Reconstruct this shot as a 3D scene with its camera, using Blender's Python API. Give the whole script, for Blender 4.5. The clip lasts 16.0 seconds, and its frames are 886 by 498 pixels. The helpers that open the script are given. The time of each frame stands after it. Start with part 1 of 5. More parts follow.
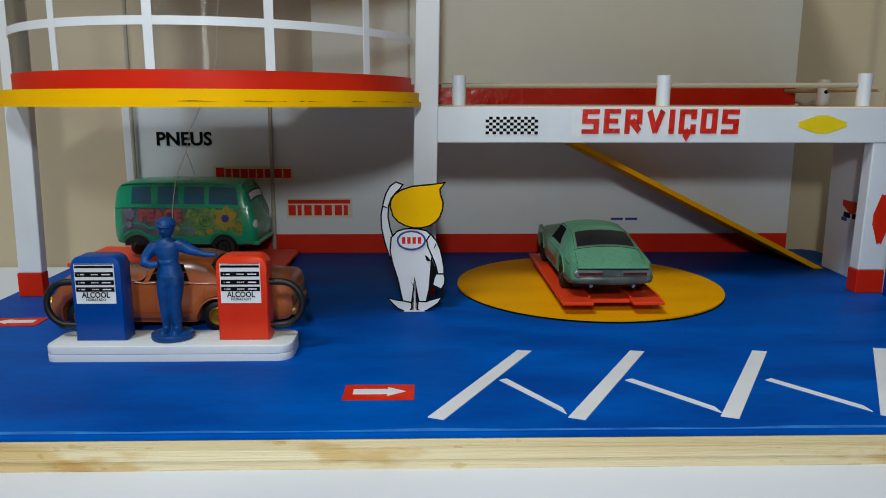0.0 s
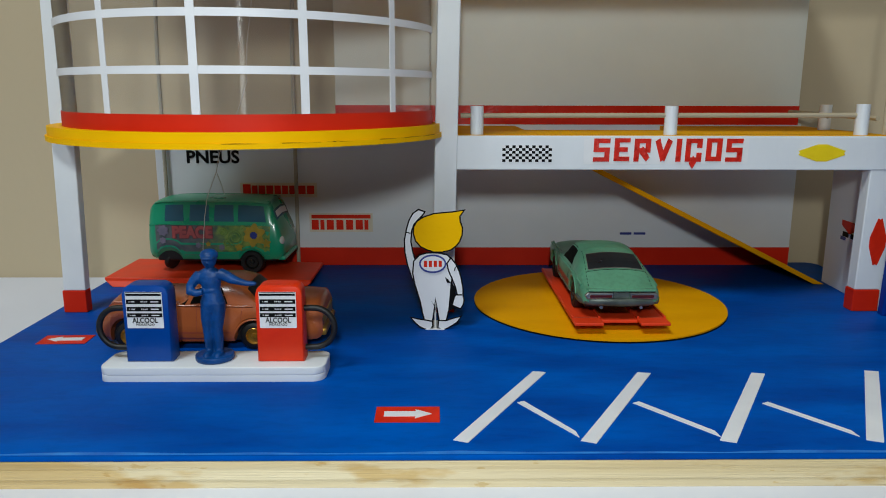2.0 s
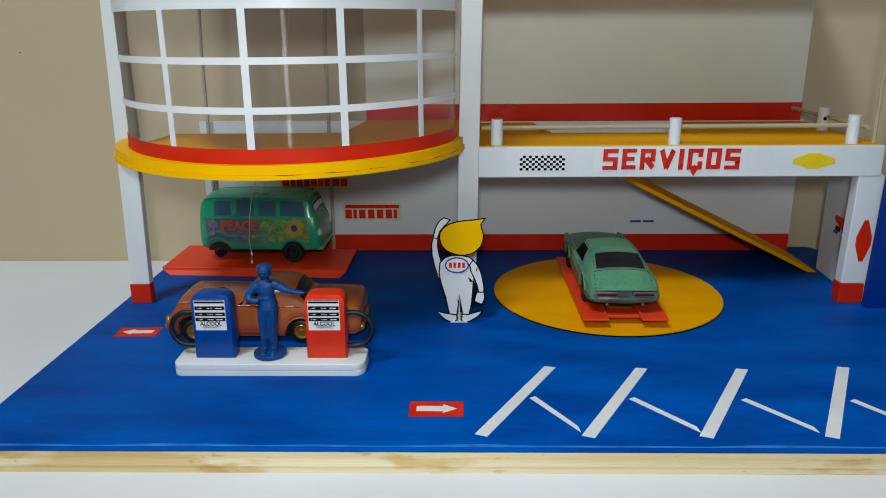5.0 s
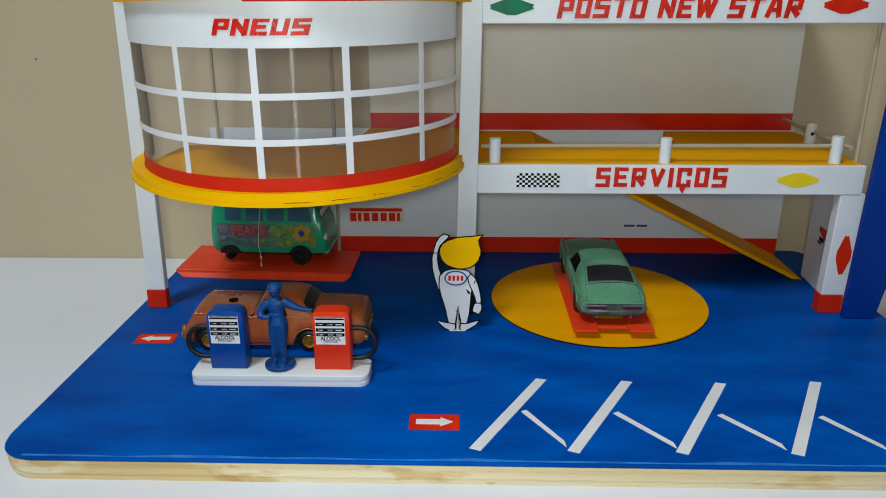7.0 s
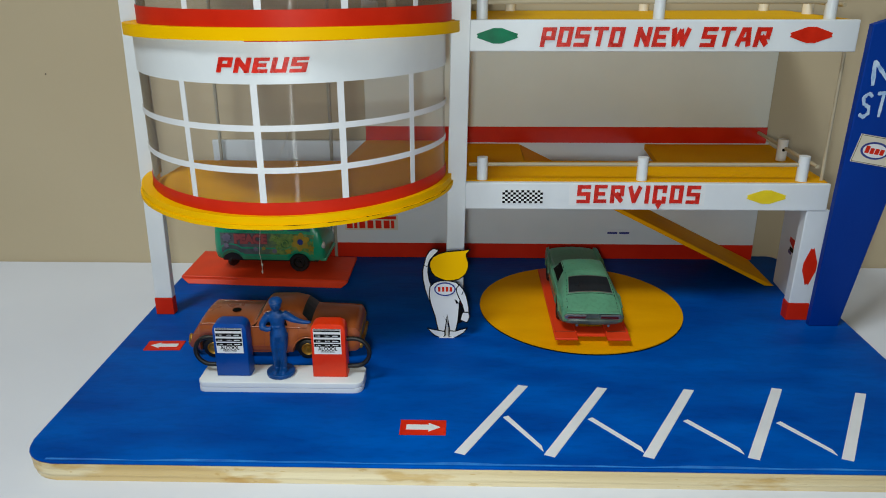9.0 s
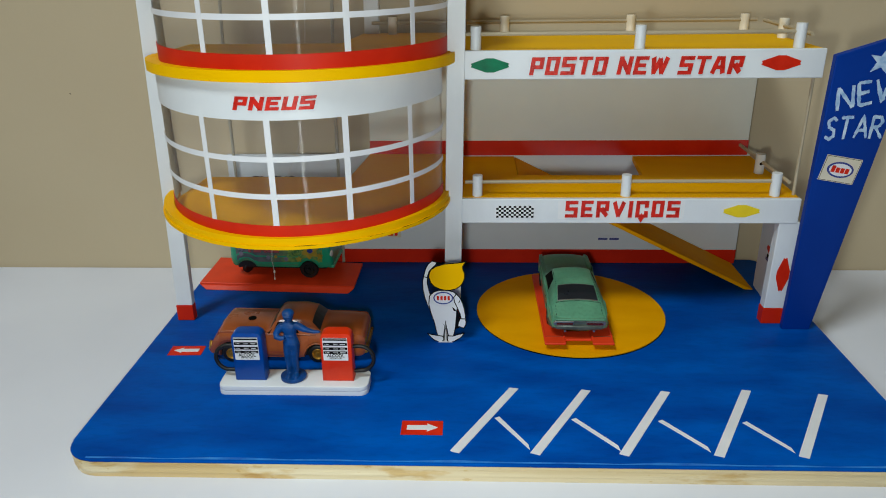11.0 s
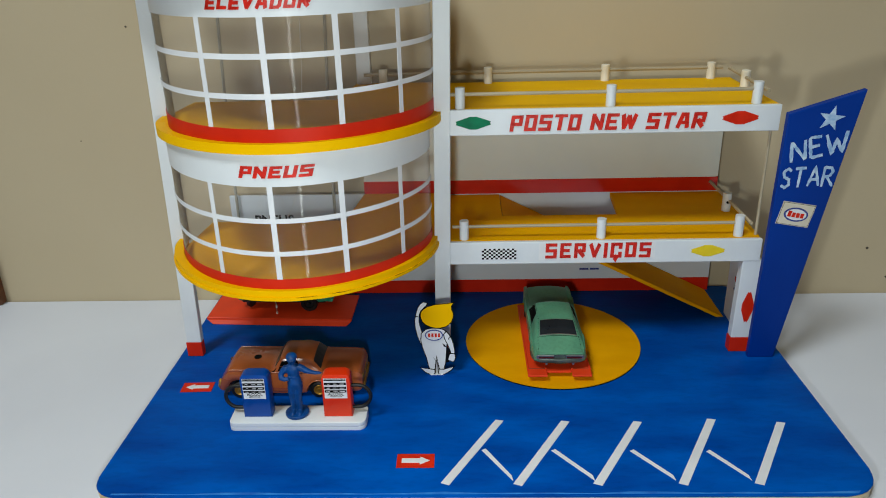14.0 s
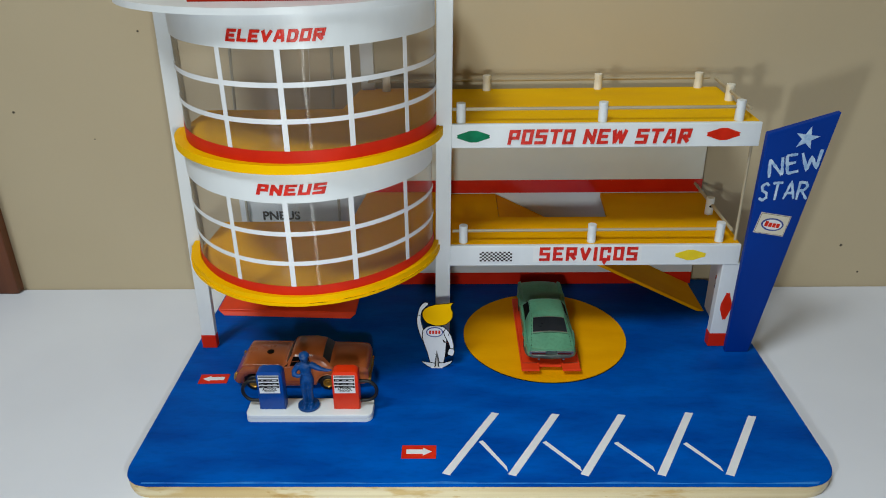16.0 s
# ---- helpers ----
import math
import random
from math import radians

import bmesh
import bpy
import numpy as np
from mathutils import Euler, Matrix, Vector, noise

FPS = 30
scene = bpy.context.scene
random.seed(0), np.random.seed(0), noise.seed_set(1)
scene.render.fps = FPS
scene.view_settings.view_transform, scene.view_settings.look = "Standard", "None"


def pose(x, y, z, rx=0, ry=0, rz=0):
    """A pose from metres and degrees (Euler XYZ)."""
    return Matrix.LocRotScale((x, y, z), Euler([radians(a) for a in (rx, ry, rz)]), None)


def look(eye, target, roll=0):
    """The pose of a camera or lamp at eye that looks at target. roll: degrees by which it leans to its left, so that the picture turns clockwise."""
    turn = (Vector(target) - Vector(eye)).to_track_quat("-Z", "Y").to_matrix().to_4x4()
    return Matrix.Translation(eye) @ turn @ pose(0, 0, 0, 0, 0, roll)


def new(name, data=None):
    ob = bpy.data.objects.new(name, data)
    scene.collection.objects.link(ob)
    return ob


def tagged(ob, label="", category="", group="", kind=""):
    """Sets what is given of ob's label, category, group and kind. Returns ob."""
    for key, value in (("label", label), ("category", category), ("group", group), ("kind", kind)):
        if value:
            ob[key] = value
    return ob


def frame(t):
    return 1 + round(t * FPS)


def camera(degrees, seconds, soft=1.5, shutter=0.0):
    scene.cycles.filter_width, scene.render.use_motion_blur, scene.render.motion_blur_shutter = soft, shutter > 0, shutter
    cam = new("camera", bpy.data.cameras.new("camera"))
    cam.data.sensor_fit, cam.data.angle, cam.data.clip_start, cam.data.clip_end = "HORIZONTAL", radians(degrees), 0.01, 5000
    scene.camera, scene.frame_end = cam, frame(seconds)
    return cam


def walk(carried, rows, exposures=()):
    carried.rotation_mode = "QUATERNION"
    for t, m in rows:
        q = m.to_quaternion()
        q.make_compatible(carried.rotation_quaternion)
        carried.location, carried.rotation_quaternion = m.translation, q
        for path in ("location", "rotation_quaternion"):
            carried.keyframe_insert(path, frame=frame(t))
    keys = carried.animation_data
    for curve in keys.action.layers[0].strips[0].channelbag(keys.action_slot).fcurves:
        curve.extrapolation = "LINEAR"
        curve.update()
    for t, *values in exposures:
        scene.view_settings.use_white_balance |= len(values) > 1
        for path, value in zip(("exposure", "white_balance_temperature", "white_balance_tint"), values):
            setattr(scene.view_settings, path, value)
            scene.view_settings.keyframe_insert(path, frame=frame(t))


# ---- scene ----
cam = camera(62.0, 16.0, 1.0)
PATH = [
    (0, (-0.00296, -0.25550, 0.06651), (0.00145, -0.05609, 0.02767), 0.08),
    (0.5, (-0.00367, -0.25921, 0.06713), (0.00002, -0.06002, 0.02712), 0.03),
    (1, (-0.00471, -0.26204, 0.07141), (-0.00168, -0.06312, 0.02999), 0.12),
    (1.5, (-0.00617, -0.26521, 0.07647), (-0.00402, -0.06649, 0.03409), -0.03),
    (2, (-0.00741, -0.26852, 0.08154), (-0.00504, -0.06978, 0.03927), 0.13),
    (2.5, (-0.00717, -0.27000, 0.08482), (-0.00604, -0.07157, 0.04110), -0.21),
    (3, (-0.00684, -0.27187, 0.08940), (-0.00731, -0.07376, 0.04424), -0.27),
    (3.5, (-0.00745, -0.27559, 0.09421), (-0.00953, -0.07824, 0.04583), -0.22),
    (4, (-0.00833, -0.28150, 0.10021), (-0.01099, -0.08491, 0.04893), -0.51),
    (4.2, (-0.00875, -0.28467, 0.10217), (-0.01221, -0.08844, 0.04953), -0.37),
    (6.5, (-0.00582, -0.29941, 0.13046), (-0.00986, -0.10732, 0.06430), -0.44),
    (7, (-0.00575, -0.30222, 0.13509), (-0.01081, -0.11056, 0.06776), -0.14),
    (7.5, (-0.00386, -0.30436, 0.14089), (-0.00820, -0.11306, 0.07252), 0.08),
    (8, (-0.00272, -0.31022, 0.14627), (-0.00728, -0.11961, 0.07598), -0.06),
    (8.5, (-0.00427, -0.31319, 0.15059), (-0.00842, -0.12289, 0.07949), 0.04),
    (9, (-0.00140, -0.31663, 0.15426), (-0.00616, -0.12661, 0.08241), -0.09),
    (11.3, (0.00420, -0.34023, 0.17996), (-0.00392, -0.15263, 0.10228), -0.96),
    (11.5, (0.00332, -0.34244, 0.18181), (-0.00510, -0.15523, 0.10327), -1.20),
    (12, (0.00407, -0.34418, 0.18673), (-0.00334, -0.15713, 0.10770), -1.23),
    (12.5, (0.00799, -0.34462, 0.19167), (0.00011, -0.15814, 0.11132), -1.31),
    (13, (0.00976, -0.34831, 0.19829), (0.00312, -0.16174, 0.11807), -1.06),
    (13.5, (0.01029, -0.35127, 0.20551), (0.00501, -0.16385, 0.12716), -1.37),
    (14, (0.00866, -0.35399, 0.21055), (0.00253, -0.16653, 0.13238), -1.44),
    (14.5, (0.00750, -0.35821, 0.21889), (0.00066, -0.17151, 0.13897), -1.29),
    (15, (0.00520, -0.36711, 0.22780), (-0.00162, -0.18055, 0.14756), -1.61),
    (15.5, (0.00484, -0.37056, 0.23596), (-0.00168, -0.18538, 0.15255), -1.45),
    (16, (0.00371, -0.36774, 0.24279), (0.00030, -0.18491, 0.15417), -0.75),
]
walk(cam, [(t, look(eye, target, roll)) for t, eye, target, roll in PATH], [(0, -0.17, 6330, 7), (1.5, -0.15, 6340, 7), (3, 0.0, 6350, 6), (4, -0.02, 6360, 6), (6.5, -0.09, 6400, 6), (9, -0.10, 6430, 5), (12, -0.11, 6470, 5), (14.5, -0.05, 6440, 5), (16, -0.06, 6440, 6)])

# ---- world and light ----
world = bpy.data.worlds.new("room_air")
scene.world = world
world.use_nodes = True
world.node_tree.nodes["Background"].inputs[0].default_value = (0.9, 0.95, 1.0, 1)
world.node_tree.nodes["Background"].inputs[1].default_value = 0.25


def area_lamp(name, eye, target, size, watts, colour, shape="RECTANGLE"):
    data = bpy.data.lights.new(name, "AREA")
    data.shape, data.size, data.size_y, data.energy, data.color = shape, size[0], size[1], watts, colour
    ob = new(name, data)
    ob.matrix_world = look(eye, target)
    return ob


area_lamp("ceiling_lamp", (-0.58, -0.84, 1.58), (0.0, 0.0, 0.05), (0.4, 0.4), 18.2, (0.91, 0.97, 1.0))
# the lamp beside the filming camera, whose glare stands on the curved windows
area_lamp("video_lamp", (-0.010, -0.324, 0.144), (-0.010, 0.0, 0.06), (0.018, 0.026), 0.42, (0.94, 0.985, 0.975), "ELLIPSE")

# ---- materials ----


def rgb(hexa):
    """Linear colour from an sRGB hex string."""
    out = []
    for i in (0, 2, 4):
        c = int(hexa[i:i + 2], 16) / 255
        out.append(c / 12.92 if c <= 0.04045 else ((c + 0.055) / 1.055) ** 2.4)
    return (*out, 1)


def paint(name, colour, colour2=None, rough=0.45, metal=0.0, scale=60, fine=700, bump=0.15, stretch=(1, 1, 1), coat=0.0, contrast=1.0, grime=0.0, spec=0.5):
    """A painted or moulded surface: two tones at a large scale, fine grain in tone and relief."""
    mat = bpy.data.materials.new(name)
    mat.use_nodes = True
    nt = mat.node_tree
    b = nt.nodes["Principled BSDF"]
    co = nt.nodes.new("ShaderNodeTexCoord")
    mp = nt.nodes.new("ShaderNodeMapping")
    mp.inputs["Scale"].default_value = stretch
    nt.links.new(co.outputs["Object"], mp.inputs[0])
    n1 = nt.nodes.new("ShaderNodeTexNoise")
    n1.inputs["Scale"].default_value, n1.inputs["Detail"].default_value = scale, 5
    n2 = nt.nodes.new("ShaderNodeTexNoise")
    n2.inputs["Scale"].default_value, n2.inputs["Detail"].default_value = fine, 3
    nt.links.new(mp.outputs[0], n1.inputs["Vector"])
    nt.links.new(mp.outputs[0], n2.inputs["Vector"])
    ramp = nt.nodes.new("ShaderNodeValToRGB")
    ramp.color_ramp.elements[0].position, ramp.color_ramp.elements[1].position = 0.5 - 0.2 / contrast, 0.5 + 0.2 / contrast
    ramp.color_ramp.elements[0].color = colour2 or tuple(0.86 * c for c in colour[:3]) + (1,)
    ramp.color_ramp.elements[1].color = colour
    nt.links.new(n1.outputs["Fac"], ramp.inputs[0])
    last = ramp.outputs[0]
    if grime:
        mix = nt.nodes.new("ShaderNodeMix")
        mix.data_type, mix.blend_type = "RGBA", "MULTIPLY"
        cr = nt.nodes.new("ShaderNodeValToRGB")
        cr.color_ramp.elements[0].position, cr.color_ramp.elements[1].position = 0.34, 0.52
        cr.color_ramp.elements[0].color = (1 - grime, 1 - grime, 1 - grime * 1.1, 1)
        cr.color_ramp.elements[1].color = (1, 1, 1, 1)
        nt.links.new(n2.outputs["Fac"], cr.inputs[0])
        mix.inputs["Factor"].default_value = 1.0
        nt.links.new(last, mix.inputs["A"])
        nt.links.new(cr.outputs[0], mix.inputs["B"])
        last = mix.outputs["Result"]
    nt.links.new(last, b.inputs["Base Color"])
    b.inputs["Roughness"].default_value, b.inputs["Metallic"].default_value = rough, metal
    b.inputs["Coat Weight"].default_value = coat
    b.inputs["Coat Roughness"].default_value = 0.12
    b.inputs["Specular IOR Level"].default_value = spec
    rr = nt.nodes.new("ShaderNodeMapRange")
    rr.inputs["To Min"].default_value, rr.inputs["To Max"].default_value = max(0.05, rough - 0.1), min(1, rough + 0.1)
    nt.links.new(n1.outputs["Fac"], rr.inputs[0])
    nt.links.new(rr.outputs[0], b.inputs["Roughness"])
    bp = nt.nodes.new("ShaderNodeBump")
    bp.inputs["Strength"].default_value, bp.inputs["Distance"].default_value = bump, 0.0006
    nt.links.new(n2.outputs["Fac"], bp.inputs["Height"])
    nt.links.new(bp.outputs[0], b.inputs["Normal"])
    return mat


BLUE = paint("blue_floor_paint", rgb("0052b0"), rgb("004096"), 0.5, scale=42, fine=300, bump=0.2, stretch=(0.5, 1.4, 1), spec=0.04, contrast=1.5, grime=0.10)
BLUE_WORN_LIT = paint("worn_lit_edge_blue_paint", rgb("2f86d8"), rgb("0a5cb8"), 0.5, scale=90, fine=600, bump=0.2, contrast=1.4)
BLUE_SIGN = paint("blue_sign_paint", rgb("003795"), rgb("002e84"), 0.5, scale=30, fine=500, bump=0.1, stretch=(1, 1, 0.4), spec=0.12)
WHITE = paint("white_gloss_paint", rgb("e0e5e9"), rgb("d5dadf"), 0.4, scale=45, fine=380, bump=0.14, stretch=(1, 1, 0.6))
WHITE_PANEL = paint("white_panel_paint", rgb("d6dce2"), rgb("ccd2d8"), 0.4, scale=22, fine=300, bump=0.08)
UPPER_PANEL = paint("warm_white_panel_paint", rgb("dfe5e0"), rgb("d5dbd6"), 0.5, scale=22, fine=300, bump=0.08)
RED = paint("red_paint", rgb("cf2a10"), rgb("be200b"), 0.48, scale=50, fine=380, bump=0.1, spec=0.15)
RED_TAPE = paint("glossy_red_tape", rgb("cc2410"), rgb("bd1d0c"), 0.2, scale=60, fine=170, bump=0.5, spec=0.45)
# yellow for disc and ramp, with the deck's shade put into the colour
DISC_YELLOW_SHADED = paint("shaded_yellow_disc_paint", rgb("eaa606"), rgb("dc9600"), 0.55, scale=40, fine=420, bump=0.2, stretch=(0.5, 1.3, 1), spec=0.03)
YELLOW = paint("yellow_paint", rgb("f2be00"), rgb("e8b000"), 0.5, scale=40, fine=420, bump=0.2, stretch=(0.5, 1.3, 1), spec=0.04)
# the same yellow toned down: covered floors carry their shade in the colour
YELLOW_SHADED = paint("shaded_yellow_floor_paint", rgb("ecb002"), rgb("dfa000"), 0.55, scale=24, fine=400, bump=0.18, stretch=(0.4, 1.2, 1), spec=0.03)
TAN = paint("beige_wall_paint", rgb("c4b598"), rgb("beae90"), 0.75, scale=5, fine=260, bump=0.12)
TABLE = paint("white_table_laminate", rgb("dce0ea"), rgb("d4d8e3"), 0.5, scale=9, fine=600, bump=0.03)
CEIL = paint("ceiling_white", rgb("d2cfc8"), None, 0.9, scale=4, fine=60, bump=0.05)
DARKWOOD = paint("dark_varnished_wood", rgb("6b3a1c"), rgb("4c2610"), 0.35, scale=18, fine=200, bump=0.2, stretch=(6, 1, 0.3))
RODWOOD = paint("pale_dowel_wood", rgb("b9ac92"), rgb("a1957c"), 0.55, scale=70, fine=600, bump=0.15, stretch=(0.2, 1, 1))
RODGREY = paint("weathered_grey_dowel", rgb("aaa594"), rgb("948f80"), 0.55, scale=70, fine=600, bump=0.15)
BROWN = paint("brown_car_enamel", rgb("a85a30"), rgb("884422"), 0.30, scale=38, fine=500, bump=0.06, coat=0.3)
RUST = paint("worn_brown_enamel", rgb("9a4c34"), rgb("7d3a2c"), 0.35, scale=90, fine=500, bump=0.1)
MINT = paint("mint_green_enamel", rgb("5d9a7a"), rgb("4d8469"), 0.36, scale=60, fine=700, bump=0.05, coat=0.1, grime=0.14)
VANGREEN = paint("teal_green_enamel", rgb("1f9a74"), rgb("198865"), 0.3, scale=50, fine=600, bump=0.04, coat=0.2)
CHROME = paint("worn_chrome", rgb("a7a9a6"), rgb("84867f"), 0.32, 0.85, scale=120, fine=900, bump=0.1)
BLACK = paint("black_plastic", rgb("14140f"), rgb("0c0c0c"), 0.4, scale=80, fine=800, bump=0.08)
# near-black that paints in the shade of openings, holes and gaps
VOID = paint("dark_hollow_shade", rgb("0d0e0e"), rgb("070808"), 0.7, scale=80, fine=800, bump=0.05, spec=0.05)
BUMPERGREY = paint("worn_grey_metal", rgb("667069"), rgb("474f4b"), 0.42, 0.4, scale=160, fine=900, bump=0.1)
TYRE = paint("black_tyre_plastic", rgb("0c0c0d"), rgb("060606"), 0.5, scale=120, fine=900, bump=0.1)
GOLDRIM = paint("gold_wheel_plating", rgb("c79a45"), rgb("a87a2b"), 0.3, 0.7, scale=120, fine=900, bump=0.05)
WINDOW_DARK = paint("tinted_dark_plastic_window", rgb("20262b"), rgb("161b20"), 0.3, scale=60, fine=500, bump=0.02, spec=0.3)
WINDOW_BLUE = paint("tinted_blue_plastic_window", rgb("34627a"), rgb("2a5368"), 0.25, scale=60, fine=500, bump=0.02)
BLUEPLASTIC = paint("blue_moulded_plastic", rgb("004488"), rgb("00356c"), 0.46, scale=260, fine=900, bump=0.25, contrast=1.4, grime=0.1, spec=0.35)
PUMPBLUE = paint("blue_pump_enamel", rgb("00469c"), rgb("003c8a"), 0.38, scale=80, fine=600, bump=0.06, coat=0.08, spec=0.25)
PUMPRED = paint("red_pump_enamel", rgb("e2380e"), rgb("d22c0a"), 0.36, scale=80, fine=600, bump=0.06, coat=0.08, spec=0.25)
PAPER = paint("white_paper", rgb("e4e6e8"), rgb("d9dbde"), 0.6, scale=60, fine=900, bump=0.04)
TAPE = paint("white_tape", rgb("e2e4e8"), rgb("d6d9df"), 0.5, scale=60, fine=700, bump=0.08)
CREAM = paint("cream_sticker_paper", rgb("d9d2c0"), rgb("cbc3ae"), 0.55, scale=60, fine=900, bump=0.04)
NAIL = paint("rusty_nail_hole", rgb("5c5142"), rgb("453c30"), 0.7, scale=200, fine=900, bump=0.1)
INK = paint("black_ink", rgb("0c0c0f"), rgb("070708"), 0.6, scale=90, fine=900, bump=0.03, spec=0.1)
REDINK = paint("red_sticker_vinyl", rgb("d62c14"), rgb("c2220e"), 0.45, scale=200, fine=900, bump=0.08, contrast=1.0, spec=0.12)
LETTERRED = paint("deep_red_letter_paint", rgb("da2410"), rgb("b4180a"), 0.30, scale=420, fine=1200, bump=0.5, contrast=1.3, spec=0.35)
PLATERED = paint("orange_red_plate_paint", rgb("e6421c"), rgb("d63815"), 0.45, scale=80, fine=500, bump=0.12, spec=0.3)
GREENINK = paint("green_sticker_vinyl", rgb("0a7f57"), rgb("066645"), 0.4, scale=160, fine=900, bump=0.06, spec=0.12)
BLUEINK = paint("blue_sticker_vinyl", rgb("2a3a8c"), rgb("223078"), 0.4, scale=90, fine=900, bump=0.05)
YELLOWINK = paint("yellow_sticker_vinyl", rgb("edd20c"), rgb("dcbf08"), 0.35, scale=90, fine=900, bump=0.08)
CHALK = paint("pale_blue_hand_paint", rgb("c4d8ea"), rgb("7fa6d2"), 0.6, scale=260, fine=900, bump=0.3, contrast=1.2)
STRING = paint("white_cotton_string", rgb("dcdad2"), rgb("c4c1b8"), 0.8, scale=900, fine=2000, bump=0.3)
LENS = paint("clear_lamp_plastic", rgb("d5d8d6"), rgb("b8bcba"), 0.15, scale=90, fine=900, bump=0.05)
TAILRED = paint("dark_red_lamp_plastic", rgb("561416"), rgb("3a0d0e"), 0.2, scale=90, fine=900, bump=0.05)


def plywood():
    """Pale edge grain with hard-edged varnish stains, more of them towards one end, and glossy flecks."""
    mat = paint("varnished_plywood_edge", rgb("e9dbb6"), rgb("cbb584"), 0.34, scale=24, fine=420, bump=0.45, stretch=(0.14, 1, 7), coat=0.25, contrast=1.4)
    nt = mat.node_tree
    b = nt.nodes["Principled BSDF"]
    src = b.inputs["Base Color"].links[0].from_socket
    co = nt.nodes.new("ShaderNodeTexCoord")
    sep = nt.nodes.new("ShaderNodeSeparateXYZ")
    nt.links.new(co.outputs["Object"], sep.inputs[0])
    last = src
    for scale, bias, lo, hi, tone in ((20, -0.55, 0.56, 0.60, (0.86, 0.74, 0.52, 1)), (62, -0.35, 0.59, 0.66, (0.82, 0.68, 0.44, 1)), (300, -0.25, 0.66, 0.70, (0.86, 0.76, 0.58, 1))):
        nz = nt.nodes.new("ShaderNodeTexNoise")
        nz.inputs["Scale"].default_value, nz.inputs["Detail"].default_value = scale, 4
        mp = nt.nodes.new("ShaderNodeMapping")
        mp.inputs["Scale"].default_value = (0.55, 1, 1.7)
        nt.links.new(co.outputs["Object"], mp.inputs["Vector"])
        nt.links.new(mp.outputs[0], nz.inputs["Vector"])
        ad = nt.nodes.new("ShaderNodeMath")
        ad.operation = "MULTIPLY_ADD"
        ad.inputs[1].default_value = bias
        nt.links.new(sep.outputs[0], ad.inputs[0])
        nt.links.new(nz.outputs["Fac"], ad.inputs[2])
        cr = nt.nodes.new("ShaderNodeValToRGB")
        cr.color_ramp.elements[0].position, cr.color_ramp.elements[1].position = lo, hi
        cr.color_ramp.elements[0].color, cr.color_ramp.elements[1].color = (1, 1, 1, 1), tone
        nt.links.new(ad.outputs[0], cr.inputs[0])
        mix = nt.nodes.new("ShaderNodeMix")
        mix.data_type, mix.blend_type = "RGBA", "MULTIPLY"
        mix.inputs["Factor"].default_value = 1.0
        nt.links.new(last, mix.inputs["A"])
        nt.links.new(cr.outputs[0], mix.inputs["B"])
        last = mix.outputs["Result"]
    nt.links.new(last, b.inputs["Base Color"])
    return mat


PLY = plywood()


def clear_film():
    mat = bpy.data.materials.new("clear_acetate_film")
    mat.use_nodes = True
    nt = mat.node_tree
    nt.nodes.clear()
    out = nt.nodes.new("ShaderNodeOutputMaterial")
    tr = nt.nodes.new("ShaderNodeBsdfTransparent")
    tr.inputs[0].default_value = (0.97, 0.965, 0.97, 1)
    gl = nt.nodes.new("ShaderNodeBsdfGlossy")
    gl.inputs["Roughness"].default_value, gl.inputs["Anisotropy"].default_value, gl.inputs["Rotation"].default_value = 0.17, 0.97, 0.0
    fr = nt.nodes.new("ShaderNodeFresnel")
    fr.inputs[0].default_value = 1.38
    mx = nt.nodes.new("ShaderNodeMixShader")
    nz = nt.nodes.new("ShaderNodeTexNoise")
    nz.inputs["Scale"].default_value = 45
    co = nt.nodes.new("ShaderNodeTexCoord")
    bp = nt.nodes.new("ShaderNodeBump")
    bp.inputs["Strength"].default_value, bp.inputs["Distance"].default_value = 0.2, 0.001
    nt.links.new(co.outputs["Object"], nz.inputs["Vector"])
    nt.links.new(nz.outputs["Fac"], bp.inputs["Height"])
    nt.links.new(bp.outputs[0], gl.inputs["Normal"])
    nt.links.new(fr.outputs[0], mx.inputs[0])
    nt.links.new(tr.outputs[0], mx.inputs[1])
    nt.links.new(gl.outputs[0], mx.inputs[2])
    haze = nt.nodes.new("ShaderNodeBsdfDiffuse")
    haze.inputs[0].default_value = (0.9, 0.89, 0.93, 1)
    blend = nt.nodes.new("ShaderNodeMixShader")
    blend.inputs[0].default_value = 0.035
    nt.links.new(mx.outputs[0], blend.inputs[1])
    nt.links.new(haze.outputs[0], blend.inputs[2])
    nt.links.new(blend.outputs[0], out.inputs[0])
    return mat


FILM = clear_film()

# ---- building helpers ----


def thing(name, label, category, at=(0, 0, 0), turn=0, group="", kind=""):
    ob = new(name)
    ob.empty_display_size = 0.01
    ob.matrix_basis = pose(*at, 0, 0, turn)
    return tagged(ob, label, category, group, kind)


def part(name, bm, material, parent=None, label="", smooth=0):
    """Link a bmesh as one mesh object, under a thing or a part; smooth: the angle past which edges stay sharp."""
    bmesh.ops.recalc_face_normals(bm, faces=bm.faces)
    me = bpy.data.meshes.new(name)
    bm.to_mesh(me)
    bm.free()
    for m in material if isinstance(material, (list, tuple)) else [material]:
        me.materials.append(m)
    if smooth:
        for p in me.polygons:
            p.use_smooth = True
        me.set_sharp_from_angle(angle=radians(smooth))
    ob = new(name, me)
    if parent:
        ob.parent = parent
    if label:
        ob["label"] = label
    return ob


def bevel(bm, width, segments=2, edges=None):
    bmesh.ops.bevel(bm, geom=list(edges or bm.edges), offset=width, segments=segments, profile=0.5, affect="EDGES", clamp_overlap=True)
    return bm


